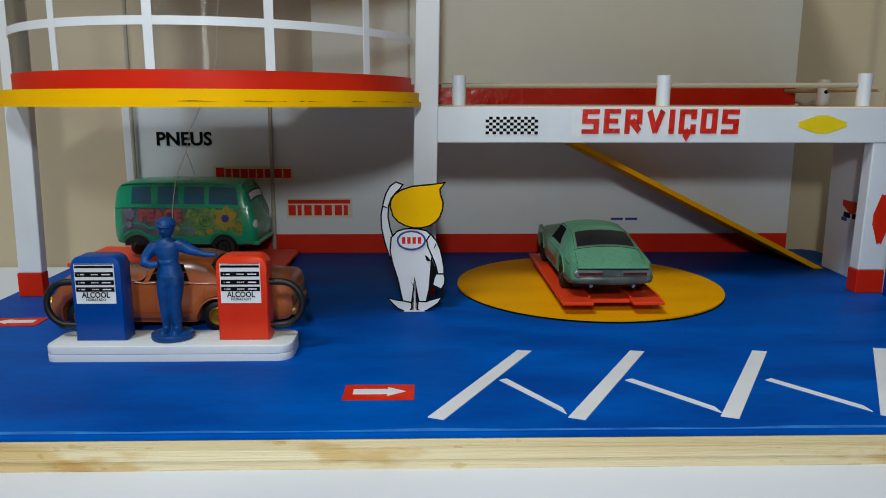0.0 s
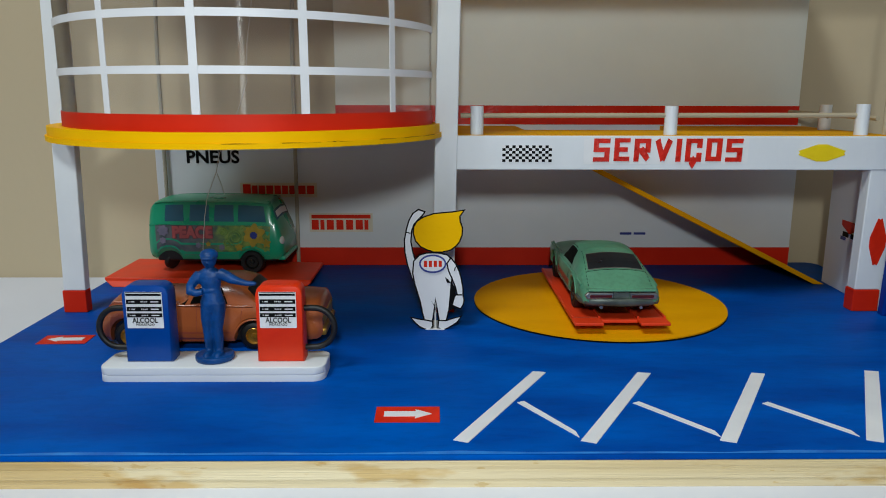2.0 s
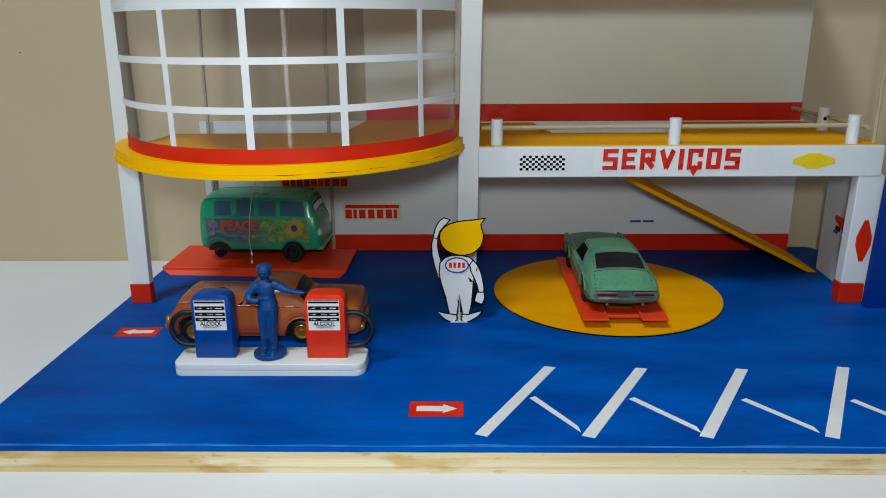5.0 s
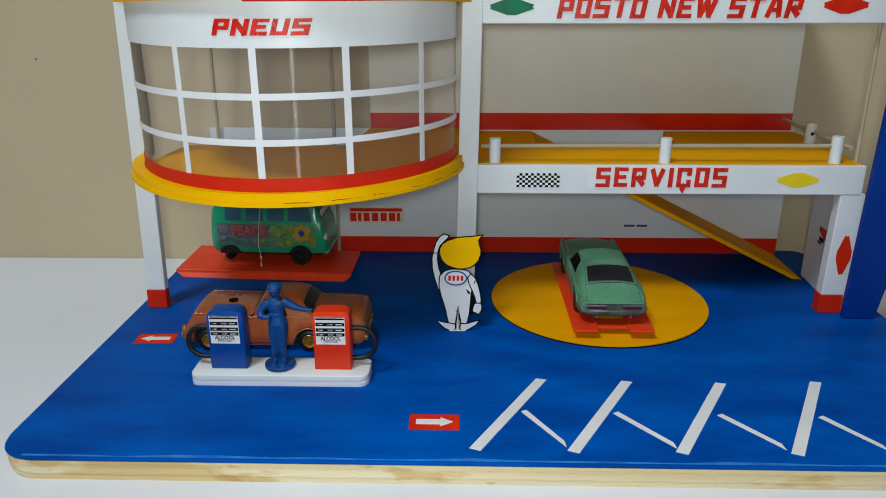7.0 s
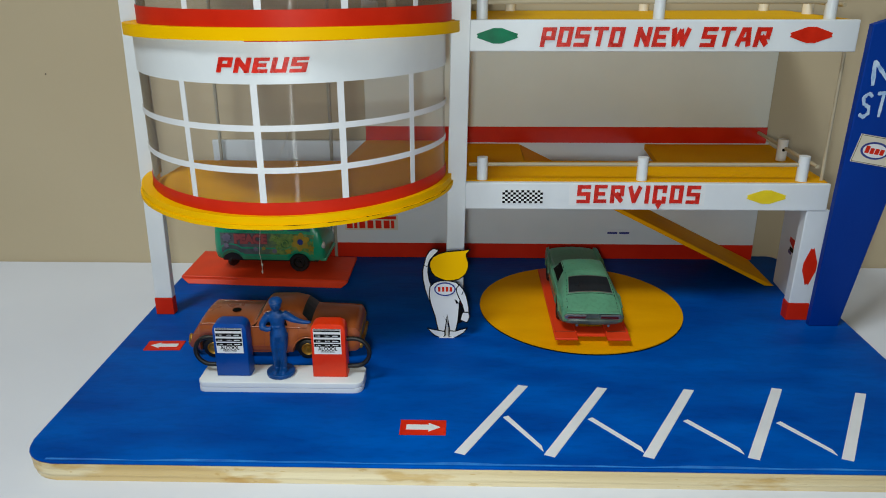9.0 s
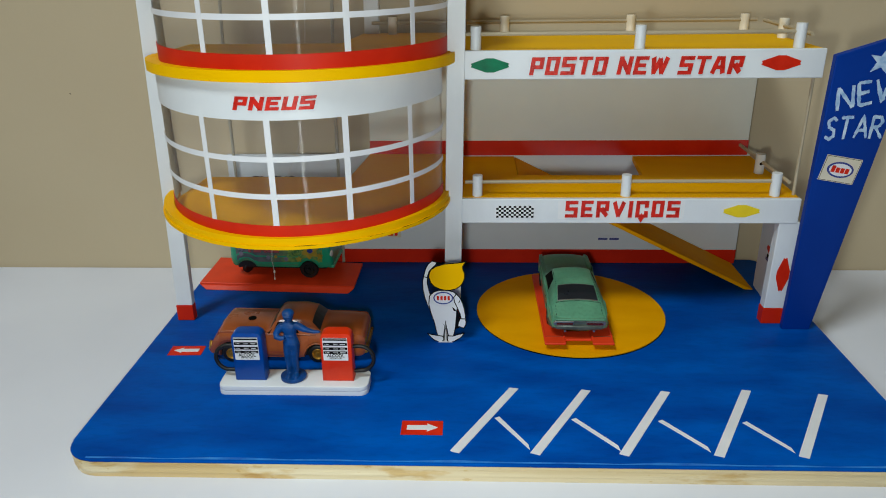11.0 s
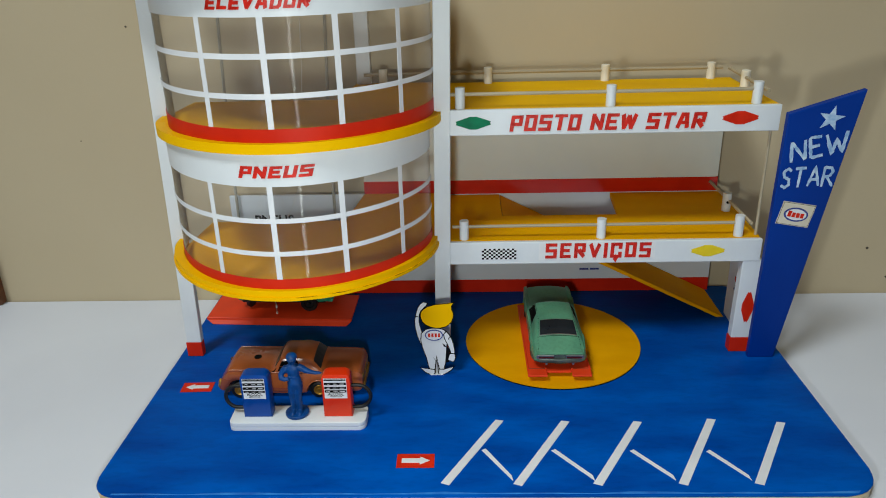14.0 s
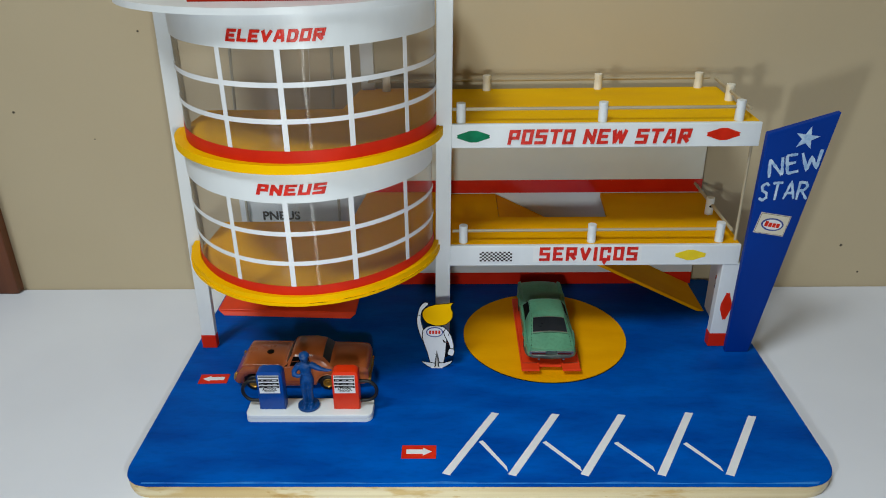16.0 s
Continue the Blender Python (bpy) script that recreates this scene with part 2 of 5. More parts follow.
def box(x0, x1, y0, y1, z0, z1, r=0.0, segments=2, bm=None, lean=(0, 0)):
    """A box with rounded edges; lean: how far its top is pushed over in x and y."""
    own = bmesh.new()
    bmesh.ops.create_cube(own, size=1)
    for v in own.verts:
        up = v.co.z + 0.5
        v.co = Vector((x0 + (v.co.x + 0.5) * (x1 - x0) + lean[0] * up, y0 + (v.co.y + 0.5) * (y1 - y0) + lean[1] * up, z0 + up * (z1 - z0)))
    if r:
        bevel(own, r, segments)
    return merge(bm, own)


def merge(bm, own):
    if bm is None:
        return own
    tmp = bpy.data.meshes.new("tmp")
    own.to_mesh(tmp)
    own.free()
    bm.from_mesh(tmp)
    bpy.data.meshes.remove(tmp)
    return bm


AXES = {"z": lambda u, v, w: (u, v, w), "y": lambda u, v, w: (u, w, v), "x": lambda u, v, w: (w, u, v)}


def prism(points, w0, w1, axis="z", r=0.0, bm=None, segments=2, mat=0):
    """A flat outline (u, v) pushed from w0 to w1 along an axis."""
    own = bmesh.new()
    put = AXES[axis]
    low = [own.verts.new(put(u, v, w0)) for u, v in points]
    top = [own.verts.new(put(u, v, w1)) for u, v in points]
    n = len(points)
    own.faces.new(low[::-1])
    own.faces.new(top)
    for i in range(n):
        own.faces.new((low[i], low[(i + 1) % n], top[(i + 1) % n], top[i]))
    if r:
        rim = [e for e in own.edges if (e.verts[0] in low) == (e.verts[1] in low)]
        bevel(own, r, segments, rim)
    for f in own.faces:
        f.material_index = mat
    return merge(bm, own)


def tube(path, radius, sides=8, bm=None, taper=None, closed=False):
    """A round bar along a line of points."""
    own = bmesh.new()
    pts = [Vector(p) for p in path]
    rings = []
    q, way = None, None
    for i, p in enumerate(pts):
        a, b = pts[max(i - 1, 0)], pts[min(i + 1, len(pts) - 1)]
        d = (b - a).normalized()
        q = d.to_track_quat("Z", "Y") if q is None else way.rotation_difference(d) @ q
        way = d
        rad = radius * (taper[i] if taper else 1)
        rings.append([own.verts.new(p + q @ Vector((rad * math.cos(k * math.tau / sides), rad * math.sin(k * math.tau / sides), 0))) for k in range(sides)])
    for a, b in zip(rings, rings[1:]):
        for k in range(sides):
            own.faces.new((a[k], a[(k + 1) % sides], b[(k + 1) % sides], b[k]))
    own.faces.new(rings[0][::-1])
    own.faces.new(rings[-1])
    return merge(bm, own)


def ball(at, radii, bm=None, u=16, v=10):
    own = bmesh.new()
    bmesh.ops.create_uvsphere(own, u_segments=u, v_segments=v, radius=1)
    for w in own.verts:
        w.co = Vector((at[0] + w.co.x * radii[0], at[1] + w.co.y * radii[1], at[2] + w.co.z * radii[2]))
    return merge(bm, own)


def disc(at, radius, height, axis="z", sides=24, r=0.0, bm=None):
    k = AXES[axis]
    pts = [(radius * math.cos(i * math.tau / sides), radius * math.sin(i * math.tau / sides)) for i in range(sides)]
    own = prism(pts, 0, height, axis, r)
    for w in own.verts:
        w.co += Vector(at)
    return merge(bm, own)


def lettering(words, width, height, depth=0.0003, bold=0.03, shear=0.0, spacing=1.0):
    """A bmesh of words, centred on the origin in the x-y plane, fitted to a width and a height."""
    cu = bpy.data.curves.new("lettering", "FONT")
    cu.body, cu.size, cu.extrude, cu.offset, cu.shear = words, 1.0, 0.001, bold, shear
    cu.space_character = spacing
    cu.resolution_u = 3
    ob = bpy.data.objects.new("lettering", cu)
    scene.collection.objects.link(ob)
    bpy.context.view_layer.update()
    me = bpy.data.meshes.new_from_object(ob.evaluated_get(bpy.context.evaluated_depsgraph_get()))
    bm = bmesh.new()
    bm.from_mesh(me)
    bpy.data.objects.remove(ob)
    bpy.data.curves.remove(cu)
    bpy.data.meshes.remove(me)
    xs, ys = [v.co.x for v in bm.verts], [v.co.y for v in bm.verts]
    x0, x1, y0, y1 = min(xs), max(xs), min(ys), max(ys)
    for v in bm.verts:
        v.co.x = ((v.co.x - x0) / (x1 - x0) - 0.5) * width
        v.co.y = ((v.co.y - y0) / (y1 - y0) - 0.5) * height
        v.co.z = depth if v.co.z > 0 else 0
    return bm


GLYPHS = {
    "S": (0.8, "0.8 1 0 1, 0 1 0 .52, 0 .52 .8 .52, .8 .52 .8 0, .8 0 0 0"),
    "E": (0.75, "0 0 0 1, 0 1 .75 1, 0 .5 .6 .5, 0 0 .75 0"),
    "R": (0.8, "0 0 0 1, 0 1 .8 1, .8 1 .8 .5, .8 .5 0 .5, .35 .5 .8 0"),
    "V": (0.85, "0 1 .42 0, .42 0 .85 1"),
    "I": (0.0, "0 0 0 1"),
    "C": (0.8, "0.8 1 0 1, 0 1 0 0, 0 0 .8 0, .8 1 .8 .75, .8 0 .8 .25, .5 0 .3 -.3"),
    "O": (0.75, "0 0 0 1, 0 1 .75 1, .75 1 .75 0, .75 0 0 0"),
    "P": (0.75, "0 0 0 1, 0 1 .75 1, .75 1 .75 .45, .75 .45 0 .45"),
    "T": (0.8, "0 1 .8 1, .4 1 .4 0"),
    "N": (0.8, "0 0 0 1, 0 1 .8 0, .8 0 .8 1"),
    "W": (1.15, "0 1 .25 0, .25 0 .57 .9, .57 .9 .9 0, .9 0 1.15 1"),
    "A": (0.85, "0 0 .25 1, .25 1 .6 1, .6 1 .85 0, .12 .38 .75 .38"),
    "U": (0.78, "0 1 0 0, 0 0 .78 0, .78 0 .78 1"),
    "L": (0.7, "0 1 0 0, 0 0 .7 0"),
    "D": (0.75, "0 0 0 1, 0 1 .6 1, .6 1 .75 .8, .75 .8 .75 .2, .75 .2 .6 0, .6 0 0 0"),
    " ": (0.15, ""),
}


def block_letters(words, width, height, depth=0.0003, stroke=0.27, shear=0.0, gap=0.22, jitter=0.0, level=0.2):
    """Square-cut letters made of straight strokes, centred on the origin in the x-y plane; the height is that of a capital."""
    bm = bmesh.new()
    quads, tails, x = [], [], 0.0
    dice = random.Random(len(words))
    for ch in words:
        w, spec = GLYPHS[ch]
        dy = dice.uniform(-jitter, jitter)
        for seg in filter(None, spec.split(",")):
            a, b, c, d = (float(v) for v in seg.split())
            p, q = Vector((a + x, b * 0.78 + dy)), Vector((c + x, d * 0.78 + dy))
            u = (q - p).normalized()
            flat, upright = abs(u.y) < 0.01, abs(u.x) < 0.01
            n = Vector((-u.y, u.x)) * (level if flat else stroke) / 2
            e = u * stroke / 2 if flat else u * level / 2 if upright else u * stroke * 0.15
            tails.append(d < 0)
            quads.append([p - e - n, q + e - n, q + e + n, p - e + n])
        x += w + stroke + gap
    xs = [v.x for f in quads for v in f]
    x0, x1 = min(xs), max(xs)
    lo, hi = -level / 2, 0.78 + level / 2
    for i, f in enumerate(quads):
        top = depth + 0.000012 * (i % 9)
        ring = []
        for v in f:
            vy = min(v.y if tails[i] else max(v.y, lo), hi)
            ring.append((((v.x - x0) / (x1 - x0) - 0.5) * width + shear * (vy - 0.39) * height, ((vy - lo) / (hi - lo) - 0.5) * height))
        low, high = [bm.verts.new((*r, 0)) for r in ring], [bm.verts.new((*r, top)) for r in ring]
        bm.faces.new(high)
        for j in range(4):
            bm.faces.new((low[j], low[(j + 1) % 4], high[(j + 1) % 4], high[j]))
    return bm


HAND = {
    "N": (0.64, "0 0 .05 1; .05 1 .6 .03; .6 .03 .64 1"),
    "E": (0.52, ".02 0 0 1; 0 1 .5 .97; 0 .52 .42 .56; .02 0 .54 .04"),
    "W": (0.90, "0 1 .2 0 .44 .72 .64 0 .9 1"),
    "S": (0.48, ".48 .84 .3 1 .06 .82 .14 .56 .4 .42 .44 .16 .22 0 0 .14"),
    "T": (0.60, "0 .98 .6 1; .3 1 .28 0"),
    "A": (0.60, "0 0 .3 1 .62 0; .12 .35 .5 .35"),
    "R": (0.58, "0 0 .02 1 .4 .96 .5 .76 .36 .56 .03 .5; .22 .5 .6 0"),
}


def hand_letters(words, width, height, depth=0.0002, stroke=0.15, gap=0.20):
    """Brush-painted letters: strokes of uneven width with ragged ends, centred on the origin in the x-y plane."""
    bm = bmesh.new()
    dice = random.Random(len(words) * 7)
    x, layer, lines = 0.0, 0, []
    for ch in words:
        w, spec = HAND[ch]
        lift_ = dice.uniform(-0.05, 0.05)
        for seg in spec.split(";"):
            v = [float(n) for n in seg.split()]
            lines.append([Vector((x + a, b + lift_)) for a, b in zip(v[::2], v[1::2])])
        x += w + gap
    k, full = height, width / (x - gap)
    for pts in lines:
        layer += 1
        fine = []
        for p, q in zip(pts, pts[1:]):
            fine += [p.lerp(q, i / 7) for i in range(7)]
        fine.append(pts[-1])
        left, right = [], []
        for i, p in enumerate(fine):
            d = (fine[min(i + 1, len(fine) - 1)] - fine[max(i - 1, 0)]).normalized()
            n = Vector((-d.y, d.x)) * stroke * (0.5 + dice.uniform(-0.12, 0.12)) * (0.75 if i in (0, len(fine) - 1) else 1.0)
            for side_, row in ((n, left), (-n, right)):
                c = p + side_
                row.append(bm.verts.new(((c.x - (x - gap) / 2) * full, (c.y - 0.5) * k, depth + 0.00001 * (layer % 7))))
        for i in range(len(fine) - 1):
            bm.faces.new((right[i], right[i + 1], left[i + 1], left[i]))
    return bm


def stand_up(bm, x, y, z):
    """Turn a flat bmesh upright, facing -y, with its middle at (x, y, z)."""
    for v in bm.verts:
        v.co = Vector((x + v.co.x, y - v.co.z, z + v.co.y))
    return bm


# ---- the room ----
TABLE_Z = -0.0084
WALL_Y = 0.0890
WALL_L, WALL_R, WALL_F, CEIL_Z, FLOOR_Z = -1.6, 1.8, -2.4, 1.75, -0.78
tagged(part("tabletop", box(-0.9, 0.9, -0.62, WALL_Y, TABLE_Z - 0.03, TABLE_Z, 0.002), TABLE), "smooth matt white tabletop pushed against the wall", "table", kind="structure")
tagged(part("wall_north", box(WALL_L, WALL_R, WALL_Y, WALL_Y + 0.12, FLOOR_Z, CEIL_Z), TAN), "plain beige painted room wall behind the table", "wall", kind="structure")
# five unseen surfaces, added to close the room; their tones set the bounce light
tagged(part("wall_south", box(WALL_L, WALL_R, WALL_F - 0.12, WALL_F, FLOOR_Z, CEIL_Z), TAN), "plain beige painted room wall", "wall", kind="structure")
tagged(part("wall_west", box(WALL_L - 0.12, WALL_L, WALL_F, WALL_Y, FLOOR_Z, CEIL_Z), TAN), "plain beige painted room wall", "wall", kind="structure")
tagged(part("wall_east", box(WALL_R, WALL_R + 0.12, WALL_F, WALL_Y, FLOOR_Z, CEIL_Z), TAN), "plain beige painted room wall", "wall", kind="structure")
tagged(part("ceiling", box(WALL_L, WALL_R, WALL_F, WALL_Y, CEIL_Z, CEIL_Z + 0.1), CEIL), "plain white room ceiling", "ceiling", kind="structure")
tagged(part("floor", box(WALL_L, WALL_R, WALL_F, WALL_Y, FLOOR_Z - 0.1, FLOOR_Z), DARKWOOD), "dark wooden room floor under the table", "floor", kind="structure")
tagged(part("trim", box(-0.40, -0.3032, WALL_Y - 0.008, WALL_Y, TABLE_Z, 0.62, 0.001), DARKWOOD), "dark brown varnished wooden door trim on the wall", "trim", kind="structure")

north = bpy.data.objects["wall_north"]
for x, z, r in ((-0.2771, 0.1196, 0.0008), (0.2663, 0.0229, 0.0009), (0.2821, 0.0024, 0.0007), (-0.2288, 0.1015, 0.0004), (-0.1880, 0.1690, 0.0006)):
    part("nail_hole", disc((x, WALL_Y - 0.0003, z), r, 0.0003, "y", 10), NAIL, north)

# ---- the base board ----


def rounded_rect(x0, x1, y0, y1, radii, n=8):
    """An outline with its four corners rounded: front left, front right, back right, back left."""
    pts = []
    for (cx, cy), r, a0 in zip(((x0, y0), (x1, y0), (x1, y1), (x0, y1)), radii, (180, 270, 0, 90)):
        ox, oy = cx + (r if cx == x0 else -r), cy + (r if cy == y0 else -r)
        for i in range(n + 1):
            a = radians(a0 + 90 * i / n)
            pts.append((ox + r * math.cos(a), oy + r * math.sin(a)))
    return pts


BX0, BX1, BY0, BY1 = -0.1512, 0.1790, -0.1130, 0.0830
base = thing("base_board", "varnished plywood base board painted blue on top", "base board")
for z0, z1, inset in ((TABLE_Z, -0.0061, 0.0007), (-0.0061, -0.0034, 0.0003), (-0.0034, -0.0014, 0.0002)):
    part("ply", prism(rounded_rect(BX0 + inset, BX1 - inset, BY0 + inset, BY1, (0.012, 0.016, 0.004, 0.004)), z0, z1, r=0.0003), PLY, base, "pale varnished plywood with brown stains", 40)
part("painted_floor", prism(rounded_rect(BX0 + 0.0001, BX1 - 0.0001, BY0 + 0.0001, BY1, (0.0118, 0.0158, 0.004, 0.004)), -0.0012, 0.0, r=0.0009, segments=3), BLUE, base, "brushed royal blue paint", 40)
# thin dark layer colours in the shadow line between paint and ply
part("gap_line", prism(rounded_rect(BX0 + 0.0006, BX1 - 0.0006, BY0 + 0.0006, BY1, (0.0114, 0.0154, 0.004, 0.004)), -0.0014, -0.0012), RUST, base, "dark brown line for the shaded gap under the paint")
# pale strip: wear and the bevel's highlight painted along the front edge
bm = prism([(BX0 + 0.010, BY0 + 0.0008)] + [(BX0 + 0.010 + 0.0155 * i, BY0 + 0.0017 + 0.0004 * math.sin(2.3 * i) + 0.0003 * math.sin(5.1 * i)) for i in range(21)][::1] + [(BX1 - 0.012, BY0 + 0.0008)], 0, 0.00005)
part("worn_lit_edge", bm, BLUE_WORN_LIT, base, "worn front edge in pale blue, its highlight painted in")


def sticker(points, material, parent, name, z=0.0, thick=0.0002, label=""):
    return part(name, prism(points, z, z + thick), material, parent, label)


# white parking bay lines: five long slanted strips with four short ones between
for i, (x0, x1, y1) in enumerate(((-0.0029, 0.0220, -0.0612), (0.0276, 0.0530, -0.0622), (0.0610, 0.0868, -0.0628), (0.0963, 0.1216, -0.0612), (0.1276, 0.1528, -0.0640))):
    y0 = -0.1060 if i else -0.1054
    sticker([(x0, y0), (x0 + 0.0035, y0 - 0.0014), (x1 + 0.0038, y1 - 0.0008), (x1, y1)], TAPE, base, "parking_line")
for i, (x0, x1) in enumerate(((0.0148, 0.0273), (0.0458, 0.0616), (0.0805, 0.0954), (0.1139, 0.1268))):
    y0 = -0.0838 - 0.0005 * i
    sticker([(x0, y0), (x0 + 0.0019, y0 + 0.0010), (x1, -0.1010), (x1 + 0.0003, -0.1043)], TAPE, base, "parking_line")


def arrow_sticker(cx, cy, width, depth, way, turn):
    plate = sticker([(-width / 2, -depth / 2), (width / 2, -depth / 2), (width / 2, depth / 2), (-width / 2, depth / 2)], REDINK, base, "arrow_sticker", 0, 0.0002, "red sticker with a white arrow")
    plate.matrix_basis = pose(cx, cy, 0, 0, 0, turn)
    k, d = width / 17.0 * way, depth / 10.0
    pts = [(-6.2 * k, -1.6 * d), (2.2 * k, -1.6 * d), (2.0 * k, -2.9 * d), (6.4 * k, 0), (2.0 * k, 2.9 * d), (2.2 * k, 1.6 * d), (-6.2 * k, 1.6 * d)]
    sticker(pts, TAPE, plate, "arrow", 0.0002, 0.00015)


arrow_sticker(-0.01435, -0.0910, 0.0166, 0.0092, 1, 0)
arrow_sticker(-0.1310, -0.0315, 0.0160, 0.0085, -1, 2)

# ---- the garage ----
Z1, Z2, TOP = 0.0664, 0.1351, 0.1996
TOWER_Z = 0.1339  # the tower's upper floor
BACK = 0.0783
CX, AS, BS, AG = -0.0728, 0.0680, 0.0652, 0.0632
FX1, FX2 = -0.0715, -0.0690  # middles of the lower and the upper window
garage = thing("toy_garage", "handmade toy parking garage of white, red and yellow painted wood", "toy garage")


def bow(a, b, angle, cx):
    """A point of the tower's plan, which swells a little less than half an ellipse."""
    c, k = math.cos(radians(angle)), math.sin(radians(angle))
    return cx - a * c, -b * (0.8 * k + 0.2 * k * k)


def arc(a, b, n=48, start=0.0, end=180.0, cx=CX):
    return [bow(a, b, start + (end - start) * i / n, cx) for i in range(n + 1)]


def post(x0, x1, y0, y1, top, lean, red=0.0085):
    ob = part("post", box(x0 + lean * red / top, x1 + lean * red / top, y0, y1, red, top, 0.0004, lean=(lean * (1 - red / top), 0)), WHITE, garage)
    if red:
        part("foot", box(x0 - 0.0002, x1 + 0.0002, y0 - 0.0002, y1 + 0.0002, 0, red, 0.0003), RED, ob, "red painted foot")
    return ob


post(-0.1466, -0.1384, 0.0, 0.0042, TOP, 0.0048)
post(-0.0084, -0.0002, -0.0006, 0.0075, TOP, 0.0036)
post_r = post(0.1520, 0.1616, 0.0004, 0.0060, Z1 - 0.012, 0.0008)
side = part("side_wall", box(0.1612, 0.1632, 0.0006, 0.0465, 0, Z1 - 0.0125, 0.0003), WHITE_PANEL, garage, "white side wall panel")
side.matrix_basis = pose(0.1612, 0.0006, 0, 0, 0, -3.6) @ Matrix.Translation((-0.1612, -0.0006, 0))

# lower and upper back walls
wall_low = part("back_wall", box(-0.1376, 0.1640, BACK, BACK + 0.0022, 0, Z1 + 0.0012, 0.0003), WHITE_PANEL, garage, "white back wall panel with tyre stickers")
part("red_band", box(-0.1376, 0.1638, BACK - 0.0005, BACK - 0.0001, 0, 0.0086), RED, wall_low)
wall_up = part("back_wall", box(-0.0530, 0.1620, BACK, BACK + 0.0022, Z1 + 0.0014, Z2 - 0.0035, 0.0003), UPPER_PANEL, garage)
part("red_band", box(-0.0530, 0.1620, BACK - 0.0005, BACK - 0.0001, Z1 + 0.0006, Z1 + 0.0092), RED_TAPE, wall_up, "glossy red tape along the wall foot")
part("back_column", box(-0.0526, -0.0446, BACK - 0.003, BACK + 0.0022, Z2, TOP - 0.002, 0.0003), WHITE, garage)


HOLE = (0.0298, 0.0950, 0.0395, BACK - 0.00036)
part("floor_slab", prism([(0.0002, 0.0026), (0.1606, 0.0026), (0.1640, BACK - 0.0003), (HOLE[1] + 0.0026, BACK - 0.0003), (HOLE[1], HOLE[2]), (HOLE[0], HOLE[2]), (HOLE[0], BACK - 0.0003), (0.0002, BACK - 0.0003)], Z1 - 0.0028, Z1), YELLOW_SHADED, garage, "yellow parking deck with a ramp opening, toned darker for shade")
part("floor_slab", prism([(0.0002, 0.0026), (0.1606, 0.0026), (0.1618, 0.0776), (-0.0530, 0.0764), (-0.0530, 0.0026)], Z2 - 0.0028, Z2, r=0.0004), YELLOW, garage, "yellow painted top parking deck")
# ramp down from the opening
bm = prism([(HOLE[0] + 0.0004, Z1 - 0.0002), (0.1620, 0.0002), (0.1575, 0.0002), (HOLE[0] + 0.0004, Z1 - 0.0024)], 0.0399, BACK - 0.0008, "y", 0.0002)
part("ramp", bm, DISC_YELLOW_SHADED, garage, "yellow painted ramp toned darker for shade")


def fascia(z0, z1, x1, name="fascia"):
    return part(name, box(0.0002, x1, 0.0, 0.0026, z0, z1, 0.0004), WHITE, garage, "white fascia board with red lettering")


f1 = fascia(Z1 - 0.0125, Z1 - 0.0002, 0.1612)
f2 = fascia(Z2 - 0.0125, Z2 + 0.0002, 0.1606)
part("end_board", box(0.1586, 0.1610, 0.0028, BACK, Z2 - 0.0110, Z2 - 0.003, 0.0003), WHITE, garage)


def lozenge(cx, cz, w, h, material, parent, vertical=False, y=-0.0002):
    """A lozenge sticker with notched ends."""
    n = [(-0.5, 0.12), (-0.47, 0.0), (-0.5, -0.12), (-0.10, -0.5), (0.10, -0.5), (0.5, -0.12), (0.47, 0.0), (0.5, 0.12), (0.10, 0.5), (-0.10, 0.5)]
    pts = [((cx - v * w, cz + u * h) if vertical else (cx + u * w, cz + v * h)) for u, v in n]
    return part("lozenge_sticker", prism(pts, y, y + 0.00019, "y"), material, parent)


part("sticker_backing", box(0.0468, 0.1068, -0.0001, -0.00002, Z1 - 0.0104, Z1 - 0.0012), PAPER, f1)
part("lettering", stand_up(block_letters("SERVICOS", 0.0542, 0.0084, 0.0003, 0.36, 0.03, 0.32, 0.02, 0.19), 0.0774, -0.00012, Z1 - 0.0052), LETTERRED, f1, "red block lettering")
lozenge(0.1338, Z1 - 0.0062, 0.0172, 0.0062, YELLOWINK, f1)
# chequered sticker
bm = bmesh.new()
plate = part("chequered_sticker", box(0.0172, 0.0352, -0.0002, -0.00002, Z1 - 0.0096, Z1 - 0.0036), PAPER, f1, "black and white chequered sticker")
cw, ch = 0.0180 / 15, 0.0060 / 6
for i in range(15):
    for j in range(6):
        if (i + j) % 2 == 0:
            bm = box(0.0172 + i * cw, 0.0172 + (i + 1) * cw, -0.0003, -0.0002, Z1 - 0.0096 + j * ch, Z1 - 0.0096 + (j + 1) * ch, bm=bm)
part("chequer_pattern", bm, INK, plate)
part("lettering", stand_up(block_letters("POSTO NEW STAR", 0.0934, 0.0080, 0.0003, 0.36, 0.16, 0.22, 0.03, 0.20), 0.0781, -0.00012, Z2 - 0.0066), LETTERRED, f2, "red block lettering")
lozenge(0.0133, Z2 - 0.0062, 0.0172, 0.0062, GREENINK, f2)
lozenge(0.1415, Z2 - 0.0058, 0.0172, 0.0064, REDINK, f2)
lozenge(0.1586, 0.0270, 0.0062, 0.0180, REDINK, post_r, True, 0.0002)


IVORY = paint("ivory_tube_plastic", rgb("f0ede2"), rgb("e6e1d2"), 0.4, scale=60, fine=500, bump=0.1)


